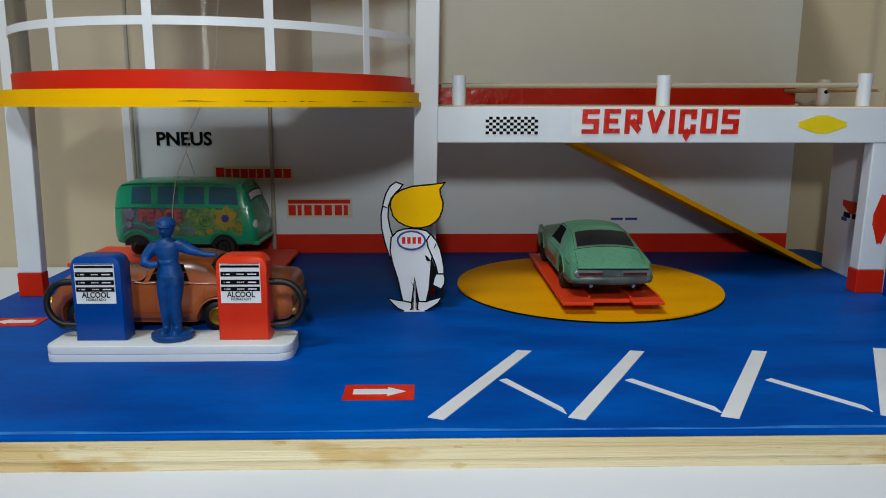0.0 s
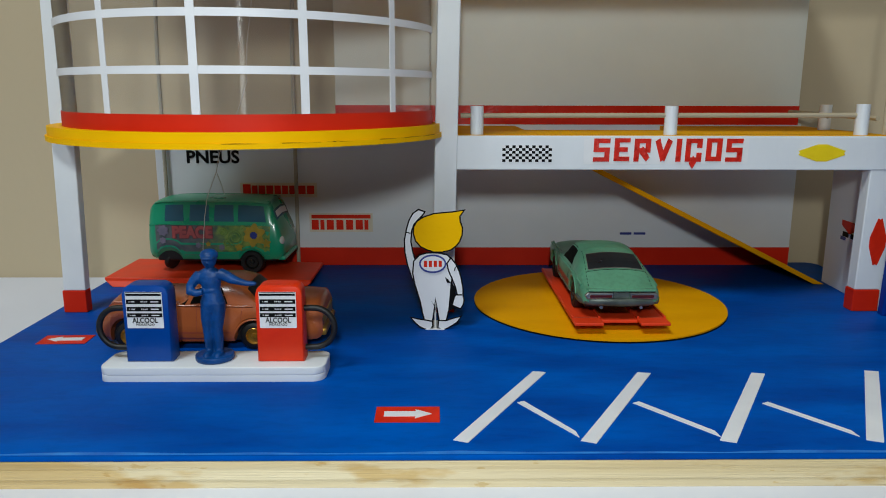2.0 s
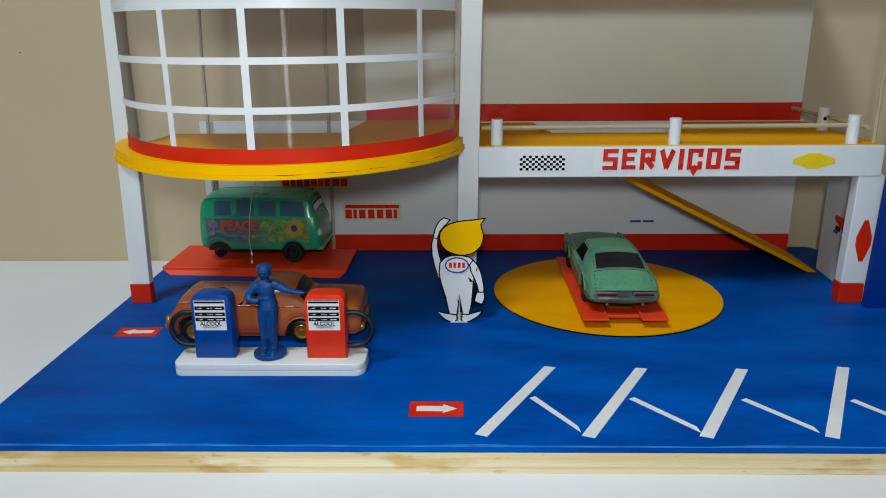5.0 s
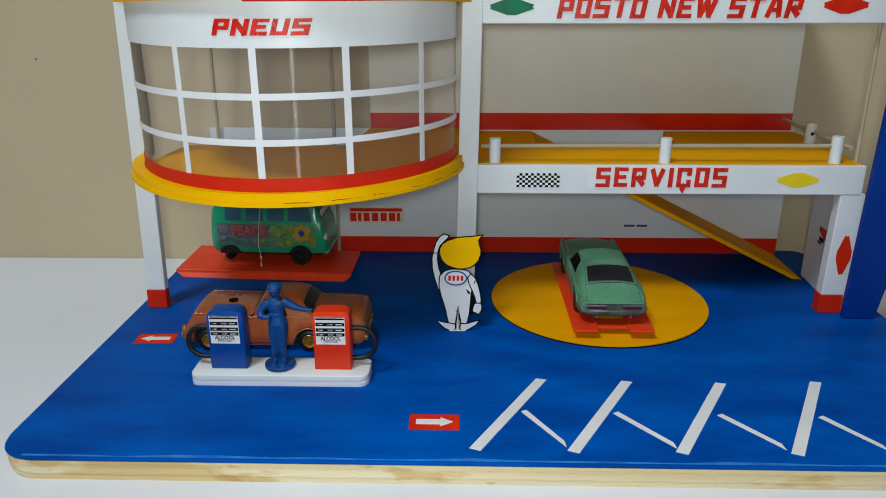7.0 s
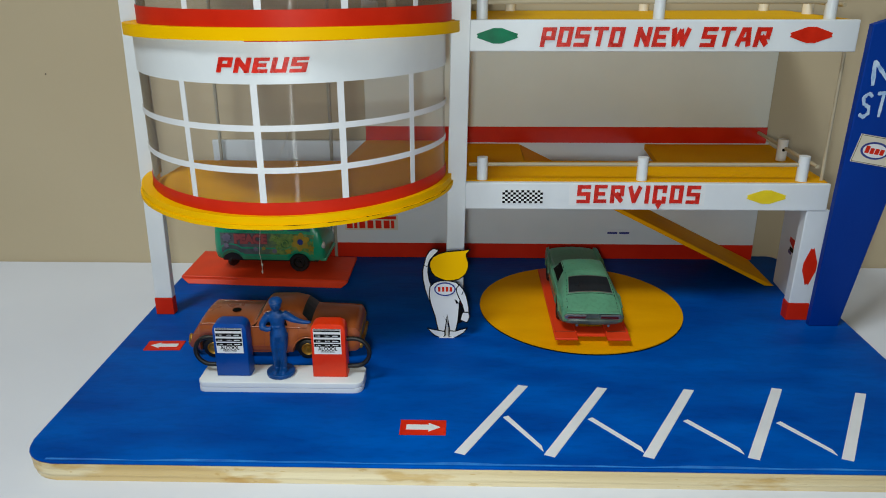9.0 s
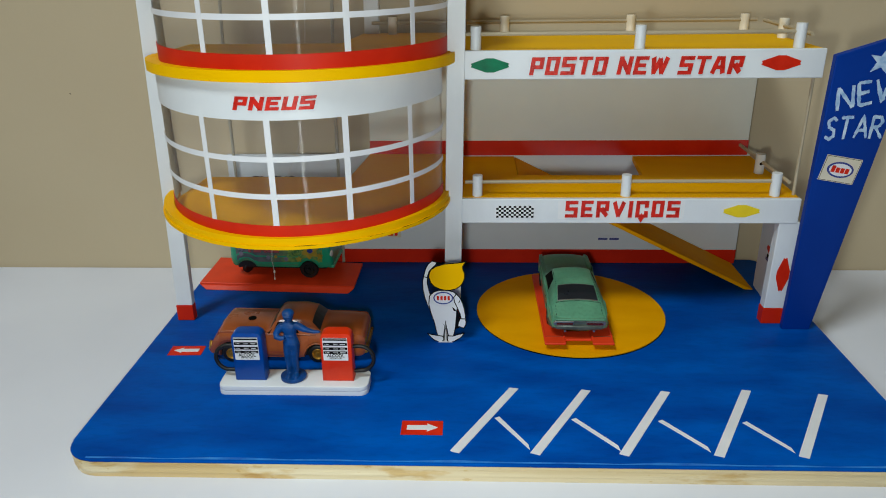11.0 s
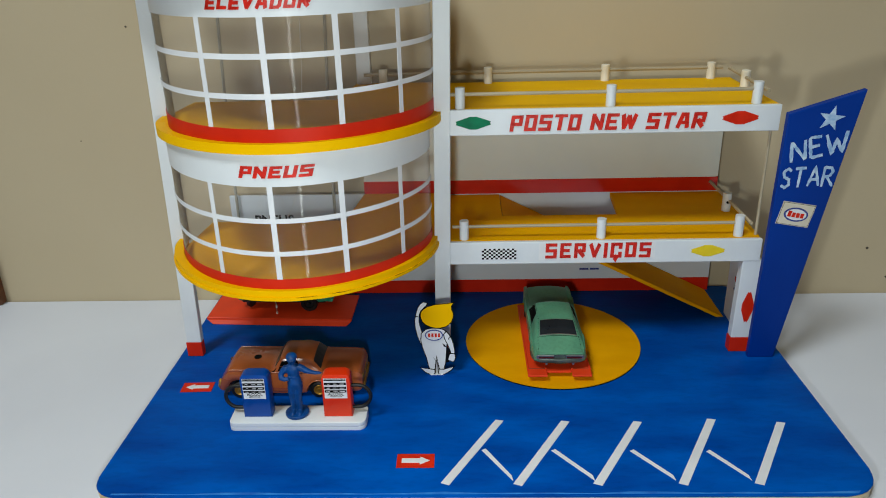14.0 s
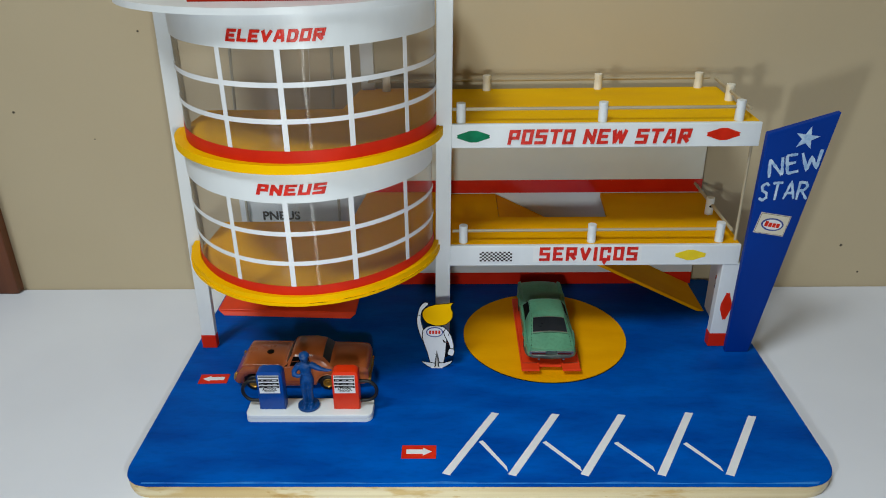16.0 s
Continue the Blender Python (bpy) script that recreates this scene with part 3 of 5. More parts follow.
def railing(rod_path, posts, radius=0.0009, post_material=WHITE):
    """A wooden rod held by short white tubes."""
    rod = part("railing", tube(rod_path, radius, 8), RODWOOD, garage, "thin wooden rail", 40)
    for x, y, z, h in posts:
        bm = tube([(0, 0, 0), (0, 0, h)], 0.0024, 14)
        ob = part("rail_post", bm, post_material, rod, "white tube post", 40)
        ob.location = (x, y, z)
    return rod


railing([(0.0022, 0.0052, Z1 + 0.0068), (0.1520, 0.0052, Z1 + 0.0072)], [(0.0082, 0.0050, Z1, 0.0102), (0.0794, 0.0050, Z1, 0.0104), (0.1500, 0.0050, Z1, 0.0112)])
railing([(0.1568, 0.0066, Z1 + 0.0060), (0.1572, 0.0770, Z1 + 0.0066)], [(0.1562, 0.0432, Z1, 0.0104)])
railing([(0.0022, 0.0052, Z2 + 0.0068), (0.1520, 0.0052, Z2 + 0.0070)], [(0.0070, 0.0050, Z2, 0.0102), (0.0800, 0.0050, Z2, 0.0102), (0.1500, 0.0050, Z2, 0.0106)])
railing([(0.1560, 0.0066, Z2 + 0.0056), (0.1594, 0.0740, Z2 + 0.0058)], [(0.1582, 0.0450, Z2, 0.0092)], post_material=IVORY)
railing([(-0.0480, 0.0716, Z2 + 0.0060), (0.1560, 0.0756, Z2 + 0.0060)], [(-0.0370, 0.0718, Z2, 0.0090), (0.0229, 0.0730, Z2, 0.0090), (0.0896, 0.0742, Z2, 0.0090), (0.1496, 0.0754, Z2, 0.0090)], post_material=IVORY)
for x, y, z in ((0.1562, 0.0432, Z1), (0.1582, 0.0450, Z2)):
    part("rod_hole", disc((x - 0.0002, y - 0.00246, z + 0.0056), 0.0008, 0.0003, "y", 12), VOID, garage, "dark drilled hole in a rail post")
part("corner_rod", tube([(0.1594, 0.0060, Z1), (0.1592, 0.0060, Z2 - 0.0125)], 0.0008, 8), RODWOOD, garage, "thin upright rod", 40)

# tower floors, curved windows and roof
for z, cx, bulge in ((Z1, CX, BS), (TOWER_Z, CX + 0.0025, BS + 0.0004)):
    back = 0.0315
    outline = arc(AS - 0.002, bulge - 0.002, cx=cx) + [(-0.0052, 0.0), (-0.0002, 0.0080), (-0.0002, BACK - 0.0003), (-0.0530, BACK - 0.0003), (-0.0580, back), (-0.1330, back), (-0.1352, 0.0)]
    part("tower_floor", prism(outline, z - 0.0002, z + 0.0015), YELLOW_SHADED, garage, "yellow painted tower floor toned darker for shade")
    upper = z == TOWER_Z
    for grow, z0, z1 in ((0.0, z - 0.0031, z + 0.0011),) if upper else ((0.0, z - 0.0004, z + 0.0012), (-0.0007, z + 0.0012, z + 0.0042)):
        a, b = AS + grow, bulge + grow
        tip = 0.0022 if grow == 0 and not upper else 0.0
        rim = [(x, y - 0.00012 * math.sin(1.7 * i + z * 900) * math.sin(math.pi * i / 48)) for i, (x, y) in enumerate(arc(a, b, cx=cx))] + [(cx + a + tip, 0.0), (cx + a - 0.0035, -0.0008)] + arc(a - 0.0045, b - 0.0045, cx=cx)[::-1] + [(cx - a + 0.0035, -0.0008), (cx - a - tip, 0.0)]
        bm = prism(rim, z0, z1, r=0.0012 if upper else 0.0006)
        for v in bm.verts:
            v.co.z -= 0.026 * v.co.y if upper else 0.0
        part("floor_rim", bm, YELLOW, garage, "yellow painted curved rim", 50)
    # dark strips on the rim draw the shadow line between its layers
    for start, end in () if upper else ((96, 128), (134, 166)):
        bm = bmesh.new()
        line = arc(AS + 0.00002, bulge + 0.00002, 24, start, end, cx)
        low, high = ([bm.verts.new((x, y, z + 0.00105 + h * (0.5 + 0.5 * math.sin(7 * i)))) for i, (x, y) in enumerate(line)] for h in (0.0, 0.0002))
        deep = [bm.verts.new((cx + (x - cx) * 0.99, y * 0.99, z + 0.0011)) for x, y in line]
        for i in range(24):
            bm.faces.new((low[i], low[i + 1], high[i + 1], high[i]))
            bm.faces.new((high[i], high[i + 1], deep[i + 1], deep[i]))
        part("rim_gap_shade", bm, VOID, garage, "dark strip for the shaded gap between the rim's layers")


def band(cx, a, b, z0, z1, thick, start=0.0, end=180.0, n=48):
    """An upright strip that follows the tower's curve."""
    outer, inner = arc(a + thick, b + thick, n, start, end, cx), arc(a, b, n, start, end, cx)
    bm = bmesh.new()
    rows = [[bm.verts.new((x, y, z)) for x, y in line] for line, z in ((outer, z0), (outer, z1), (inner, z1), (inner, z0))]
    for r in range(4):
        p, q = rows[r], rows[(r + 1) % 4]
        for i in range(n):
            bm.faces.new((p[i], p[i + 1], q[i + 1], q[i]))
    for i in (0, n):
        bm.faces.new([rows[r][i] for r in range(4)])
    return bm


def sheet(cx, a, b, z0, z1, n=64):
    """A bent sheet of clear film."""
    bm = bmesh.new()
    line = arc(a, b, n, cx=cx)
    rows = [[bm.verts.new((x, y, z)) for x, y in line] for z in (z0, z1)]
    for i in range(n):
        bm.faces.new((rows[0][i], rows[0][i + 1], rows[1][i + 1], rows[1][i]))
    return bm


def angle_at(x, cx):
    return math.degrees(math.acos(max(-1, min(1, (cx - x) / AG))))


def bend(bm, x, z, cx, b):
    """Wrap flat lettering round the tower's curve."""
    for v in bm.verts:
        k = 0.00035 + v.co.z
        v.co = Vector((*bow(AG + k, b + k, angle_at(x + v.co.x, cx), cx), z + v.co.y))
    return bm


def curved_window(z, top, cx, b, words, wx, wz, ww, mullions, bars, head_z, red0, red1):
    film = part("curved_window", sheet(cx, AG - 0.0002, b - 0.0002, red0, top), FILM, garage, "curved clear plastic window with white bars", 40)
    film.visible_shadow = False
    part("red_band", band(cx, AG, b, red0, red1, 0.0002), RED, film, smooth=40)
    head = part("white_band", band(cx, AG, b, head_z, top, 0.0002), WHITE, film, "white painted band", 40)
    part("lettering", bend(block_letters(words, ww, 0.0052, 0.0002, 0.36, 0.30, 0.20, 0.03, 0.24), wx, wz, cx, b), LETTERRED, head, "red slanted lettering")
    for x in mullions:
        a = angle_at(x, cx)
        half = math.degrees(0.0012 / math.hypot(AG * math.sin(radians(a)), b * math.cos(radians(a))))
        part("mullion", band(cx, AG, b, red1, head_z, 0.00025, a - half, a + half, 2), TAPE, film)
    for h in bars:
        part("glazing_bar", band(cx, AG, b, z + h - 0.0011, z + h + 0.0011, 0.0002), TAPE, film, smooth=40)


curved_window(Z1, TOWER_Z - 0.0004, FX1, 0.0622, "PNEUS", -0.0694, 0.1242, 0.0306, (-0.1003, -0.0727, -0.0440, -0.0205), (0.0210, 0.0361), 0.1178, Z1 + 0.0042, Z1 + 0.0090)
curved_window(TOWER_Z, TOP, FX2, 0.0624, "ELEVADOR", -0.0695, 0.1911, 0.0405, (-0.0956, -0.0689, -0.0412, -0.0184), (0.0214, 0.0370), 0.1856, TOWER_Z - 0.0020, TOWER_Z + 0.0083)
roof = part("roof", prism([(x, y) for x, y in arc(0.0778, 0.0670, cx=-0.0783)] + [(-0.0006, 0.0700), (-0.1500, 0.0700)], TOP + 0.0002, TOP + 0.0030, r=0.0006), WHITE, garage, "white roof plate overhanging the tower", 50)
sign_box = part("roof_box", box(-0.1072, -0.0362, -0.0455, 0.0100, TOP + 0.0042, TOP + 0.0150, 0.0005), RED, roof, "red box on the roof with white marks")
part("flange", box(-0.1082, -0.0352, -0.0466, 0.0108, TOP + 0.0030, TOP + 0.0042, 0.0003), RED, roof, "red foot board under the box")
for x0, x1 in ((-0.1070, -0.1030), (-0.0920, -0.0828), (-0.0748, -0.0655)):
    part("bar", box(x0, x1, -0.0457, -0.04552, TOP + 0.0082, TOP + 0.0128), PAPER, sign_box, "white painted mark")
for x in (-0.1329, -0.0723):
    part("guide_rod", tube([(x, 0.0761, 0), (x + 0.0006, 0.0761, 0.1), (x + 0.0047, 0.0761, TOP)], 0.0009, 8), RODGREY, garage, "thin grey upright lift guide rod", 40)


# stickers on the back wall, with plain bars for their lettering
part("lettering", stand_up(lettering("PNEUS", 0.0245, 0.0062, 0.0002, 0.03), -0.1107, BACK - 0.0001, 0.0518), INK, wall_low, "black lettering")
st = part("tyre_sticker", box(-0.0988, -0.0628, BACK - 0.0002, BACK - 0.00002, 0.0328, 0.0397), CREAM, wall_low, "cream sticker with red bars")
for i, (u, w) in enumerate(((0, 3.2), (3.8, 2.2), (6.6, 2.6), (9.8, 2.8), (13.2, 2.6), (16.4, 2.4), (19.4, 3.2), (23.2, 3.0), (26.8, 3.0))):
    part("bar", box(-0.0975 + u * 0.00112, -0.0975 + (u + w) * 0.00112, BACK - 0.0004, BACK - 0.0002, 0.0344, 0.0384 if i else 0.0390), REDINK, st)
st = part("tyre_sticker", box(-0.0668, -0.0368, BACK - 0.0002, BACK - 0.00002, 0.0162, 0.0252), CREAM, wall_low, "cream sticker with red bars")
part("bar", box(-0.0658, -0.0378, BACK - 0.0004, BACK - 0.0002, 0.0227, 0.0245), REDINK, st)
for u in (0, 3.6, 6.2, 10.2, 14.2, 18.2, 21.8):
    part("bar", box(-0.0658 + u * 0.00115, -0.0658 + (u + (1.6 if u in (3.6, 21.8) else 2.9)) * 0.00115, BACK - 0.0004, BACK - 0.0002, 0.0173, 0.0220), REDINK, st)
st = part("wall_sticker", box(0.0802, 0.0960, BACK - 0.0002, BACK - 0.00002, 0.0128, 0.0176), WHITE_PANEL, wall_low)
for u in (0.0815, 0.0882):
    part("bar", box(u, u + 0.0056, BACK - 0.0004, BACK - 0.0002, 0.0149, 0.0160), BLUEINK, st)
st = part("wall_sticker", box(0.16102, 0.1612, 0.0190, 0.0330, 0.0218, 0.0300), PAPER, side, "white sticker with red, black and blue shapes")
part("chevron", prism([(0.0330, 0.0300), (0.0190, 0.0300), (0.0190, 0.0278), (0.0260, 0.0250), (0.0330, 0.0278)], 0.1608, 0.1610, "x"), REDINK, st)
for y in (0.0292, 0.0226):
    part("bar", box(0.1608, 0.1610, y - 0.0024, y + 0.0024, 0.0234, 0.0254), INK, st)
part("bar", box(0.1608, 0.1610, 0.0290, 0.0330, 0.0218, 0.0232), BLUEINK, st)

# ---- the sign pylon ----
pylon = thing("sign_pylon", "tall blue tapering painted sign standing on the base board", "sign", (0, -0.0048, 0))
pylon.matrix_basis = pose(0.0006, -0.0060, 0, 4.8, 0, 0)
bm = prism([(0.1594, 0.0), (0.1728, 0.0), (0.1890, 0.1455), (0.1562, 0.1348)], 0, 0.0036, "y", 0.0004)
panel = part("panel", bm, BLUE_SIGN, pylon)
star = [((0.1755 + (0.0062 if i % 2 == 0 else 0.0024) * math.sin(i * math.pi / 5 + 0.15)), (0.1325 + (0.0062 if i % 2 == 0 else 0.0024) * math.cos(i * math.pi / 5 + 0.15))) for i in range(10)]
part("star", prism(star, -0.0003, -0.00002, "y"), CHALK, panel, "pale hand-painted star")
for word, x, z, w, h, rot in (("NEW", 0.1728, 0.1192, 0.0255, 0.0100, 11), ("STAR", 0.1705, 0.1042, 0.0240, 0.0098, 1)):
    bm = hand_letters(word, w, h)
    bmesh.ops.rotate(bm, verts=bm.verts, matrix=Matrix.Rotation(radians(rot), 3, "Z"))
    part("lettering", stand_up(bm, x, -0.00002, z), CHALK, panel, "pale hand-painted lettering")
st = part("oval_sticker", box(-0.0081, 0.0081, -0.0002, 0, -0.0060, 0.0060), CREAM, panel, "cream sticker with a blue oval")
st.matrix_basis = pose(0.1687, -0.00002, 0.0846, 0, 10, 0)
part("border", box(-0.0078, 0.0078, -0.00026, -0.0002, -0.0057, 0.0057), INK, st)
part("face", box(-0.0076, 0.0076, -0.0003, -0.0002, -0.0055, 0.0055), CREAM, st)
for a, b, y, material, name in ((0.0060, 0.0037, -0.0004, BLUEINK, "ring"), (0.0051, 0.0029, -0.0005, PAPER, "oval")):
    part(name, prism([(a * math.cos(i * math.tau / 28), b * math.sin(i * math.tau / 28)) for i in range(28)], y, y + 0.0001, "y"), material, st)
for u, h in ((-0.0041, 0.0017), (-0.0020, 0.0010), (0.0001, 0.0010), (0.0022, 0.0010)):
    part("bar", box(u, u + 0.0017, -0.0006, -0.0005, -0.0014, h), REDINK, st)

# ---- the turntable and the lifts ----
turntable = thing("turntable", "flat yellow painted disc on the blue floor", "turntable")
# the shadow gap beneath the disc is drawn as a near-black lower layer
part("edge", disc((0.0570, 0.0124, 0.0), 0.0486, 0.0006, sides=72), VOID, turntable, "edge coloured dark as the shadow gap under the disc", 40)
part("top", disc((0.0570, 0.0124, 0.0006), 0.0486, 0.0005, sides=72, r=0.0001), DISC_YELLOW_SHADED, turntable, "flat yellow painted top", 40)

lift = thing("car_ramp", "red plastic car ramp with two rails on the disc", "ramp", (0.0562, 0.0084, 0.0011), 0)
for s in (-1, 1):
    rail_part = part("rail", box(s * 0.0113 - 0.0050, s * 0.0113 + 0.0050, -0.0396, 0.0396, 0.0033, 0.0044, 0.0003), PLATERED, lift)
    for e in (-1, 1):
        part("lip", box(s * 0.0113 + e * 0.0046 - 0.0004, s * 0.0113 + e * 0.0046 + 0.0004, -0.0340, 0.0380, 0.0044, 0.0050, 0.0002), PLATERED, rail_part)
    part("groove", box(s * 0.0113 - 0.0042, s * 0.0113 + 0.0042, -0.0332, -0.0327, 0.00435, 0.00446), RUST, rail_part, "dark moulded line across the rail")
    for y in (-0.0180, 0.0300):
        part("foot", box(s * 0.0113 - 0.0030, s * 0.0113 + 0.0030, y - 0.0020, y + 0.0020, 0.0, 0.0033), PLATERED, rail_part)
for y in (-0.0312, 0.0000, 0.0320):
    part("crossbar", box(-0.0062, 0.0062, y - 0.0040, y + 0.0040, 0.0030, 0.0041, 0.0002), PLATERED, lift)

tray = thing("lift_platform", "red painted car lift platform hung on a string", "lift", (-0.1015, 0.0490, 0))
bm = bmesh.new()
top = [(-0.0470, -0.0100), (0.0418, -0.0148), (0.0422, 0.0186), (-0.0466, 0.0268)]
foot = [(-0.0430, -0.0122), (0.0384, -0.0166), (0.0390, 0.0178), (-0.0440, 0.0260)]
rings = [[bm.verts.new((x, y, z)) for x, y in line] for line, z in ((foot, 0.0), (top, 0.0024), (top, 0.0037))]
bm.faces.new(rings[0][::-1])
bm.faces.new(rings[2])
for lower, upper in zip(rings, rings[1:]):
    for i in range(4):
        bm.faces.new((lower[i], lower[(i + 1) % 4], upper[(i + 1) % 4], upper[i]))
bevel(bm, 0.0003, 1)
part("deck", bm, PLATERED, tray, "orange-red painted plate with slanting ends")
part("string", tube([(-0.0040, -0.0090, 0.0060), (-0.0043, -0.0072, 0.0095), (-0.0055, -0.0060, 0.0154), (-0.0040, -0.0057, 0.0290), (-0.0027, -0.0047, 0.0374), (0.0002, 0.0010, 0.0479), (0.0022, 0.0006, 0.0560), (0.0068, -0.0010, 0.0640), (0.0120, -0.0030, 0.0740), (0.0168, -0.0060, 0.0850), (0.0186, -0.0095, 0.1000), (0.0212, -0.0095, 0.1160), (0.0234, -0.0095, 0.1310), (0.0250, -0.0095, 0.1500), (0.0262, -0.0095, 0.1720), (0.0268, -0.0090, 0.1980)], 0.00015, 6), STRING, tray, "white cotton string", 60)
part("string", tube([(0.0002, 0.0010, 0.0479), (0.0010, 0.0045, 0.0420), (0.0014, 0.0070, 0.0372)], 0.00018, 6), STRING, tray, "white cotton string", 60)
part("knot", ball((-0.0043, -0.0073, 0.0092), (0.0006, 0.0006, 0.0009), u=8, v=6), STRING, tray)
part("knot", ball((-0.0040, -0.0090, 0.0058), (0.0005, 0.0005, 0.0010), u=8, v=6), STRING, tray)

# ---- the vehicles ----


class Body:
    """A car body lofted along its length (+x, from u = 0 at the tail to 1 at the nose), the same on both sides."""

    def __init__(self, length, rows, wheels=(), arch=0.0, axle=0.0):
        self.length, self.wheels, self.arch, self.axle = length, wheels, arch, axle
        self.table = np.array(rows).T

    def section(self, u):
        """Half a section from the sill to the top middle: tail-to-nose rows of u, half width, sill, shoulder, roof half width, roof."""
        w, zb, zs, wr, zr = (float(np.interp(u, self.table[0], self.table[i])) for i in range(1, 6))
        x = (u - 0.5) * self.length
        for c in self.wheels:
            d = x - (c - 0.5) * self.length
            if abs(d) < self.arch:
                zb = max(zb, self.axle + math.sqrt(self.arch ** 2 - d * d))
        zm = zb + 0.45 * (zs - zb)
        return x, [(0.90 * w, zb), (0.985 * w, zb + 0.15 * (zs - zb)), (w, zm), (0.985 * w, zb + 0.82 * (zs - zb)), (0.94 * w, zs), (0.5 * (0.94 * w + wr) + 0.0003, 0.5 * (zs + zr)), (wr, zr - 0.0006), (wr * 0.88, zr), (wr * 0.45, zr + 0.0006), (0.0, zr + 0.0008)]

    def at(self, u, j, side=1):
        x, pts = self.section(u)
        i = min(int(j), len(pts) - 2)
        f = j - i
        return Vector((x, side * (pts[i][0] * (1 - f) + pts[i + 1][0] * f), pts[i][1] * (1 - f) + pts[i + 1][1] * f))

    def shell(self, n=72):
        bm = bmesh.new()
        us = sorted(set([i / n for i in range(n + 1)] + [c + s * self.arch / self.length * k for c in self.wheels for s in (-1, 1) for k in (1.0, 0.97, 0.85)]))
        rings = []
        for u in us:
            x, pts = self.section(u)
            ring = [bm.verts.new((x, -y, z)) for y, z in pts] + [bm.verts.new((x, y, z)) for y, z in pts[-2::-1]]
            rings.append(ring)
        m = len(rings[0])
        for a, b in zip(rings, rings[1:]):
            for k in range(m):
                bm.faces.new((a[k], a[(k + 1) % m], b[(k + 1) % m], b[k]))
        bm.faces.new(rings[0])
        bm.faces.new(rings[-1][::-1])
        return bm

    def patch(self, lower, upper, j0, j1, side=1, off=0.00018, nu=8, nj=3, bm=None):
        """A thin plate that lies on the body between two heights; lower and upper: its ends along the body at each of them."""
        own = bmesh.new()
        grids = []
        for lift_ in (off, -0.0003):
            g = []
            for b in range(nj + 1):
                f = b / nj
                row = []
                for a in range(nu + 1):
                    e = a / nu
                    u = (lower[0] * (1 - f) + upper[0] * f) * (1 - e) + (lower[1] * (1 - f) + upper[1] * f) * e
                    j = j0 + (j1 - j0) * f
                    p = self.at(u, j, side)
                    du = self.at(min(u + 0.01, 1), j, side) - self.at(max(u - 0.01, 0), j, side)
                    dj = self.at(u, min(j + 0.2, 8.99), side) - self.at(u, max(j - 0.2, 0), side)
                    n = du.cross(dj).normalized() * side * -1
                    if n.z < -0.5 or n.y * side < -0.3:
                        n = -n
                    row.append(own.verts.new(p + n * lift_))
                g.append(row)
            grids.append(g)
        t, l = grids
        for b in range(nj):
            for a in range(nu):
                own.faces.new((t[b][a], t[b][a + 1], t[b + 1][a + 1], t[b + 1][a]))
        edge = [(0, a) for a in range(nu + 1)] + [(b, nu) for b in range(1, nj + 1)] + [(nj, a) for a in range(nu - 1, -1, -1)] + [(b, 0) for b in range(nj - 1, 0, -1)]
        for (a, b), (c, d) in zip(edge, edge[1:] + edge[:1]):
            own.faces.new((t[a][b], t[c][d], l[c][d], l[a][b]))
        return merge(bm, own)


def pane(body, u0, u1, j0, off=0.00012, nu=5, nv=12, sag=0.0):
    """A thin window across the whole width of a body, from side to side over its middle."""
    bm = bmesh.new()
    rows = []
    for lift_ in (off, -0.0004):
        g = []
        for a in range(nu + 1):
            row = []
            for b in range(nv + 1):
                v = 2 * b / nv - 1
                side, j = (1 if v >= 0 else -1), 9 - abs(v) * (9 - j0)
                u = u0 + (u1 - u0) * a / nu
                p = body.at(u, j, side)
                d = (body.at(min(u + 0.01, 1), j, side) - body.at(max(u - 0.01, 0), j, side)).normalized()
                n = Vector((-d.z, 0, d.x))
                if n.z < 0:
                    n = -n
                row.append(bm.verts.new(p + n * lift_))
            g.append(row)
        rows.append(g)
    t, l = rows
    for a in range(nu):
        for b in range(nv):
            bm.faces.new((t[a][b], t[a + 1][b], t[a + 1][b + 1], t[a][b + 1]))
            bm.faces.new((l[a][b + 1], l[a + 1][b + 1], l[a + 1][b], l[a][b]))
    for b in range(nv):
        bm.faces.new((t[0][b + 1], l[0][b + 1], l[0][b], t[0][b]))
        bm.faces.new((t[nu][b], l[nu][b], l[nu][b + 1], t[nu][b + 1]))
    for a in range(nu):
        bm.faces.new((t[a][0], l[a][0], l[a + 1][0], t[a + 1][0]))
        bm.faces.new((t[a + 1][nv], l[a + 1][nv], l[a][nv], t[a][nv]))
    return bm


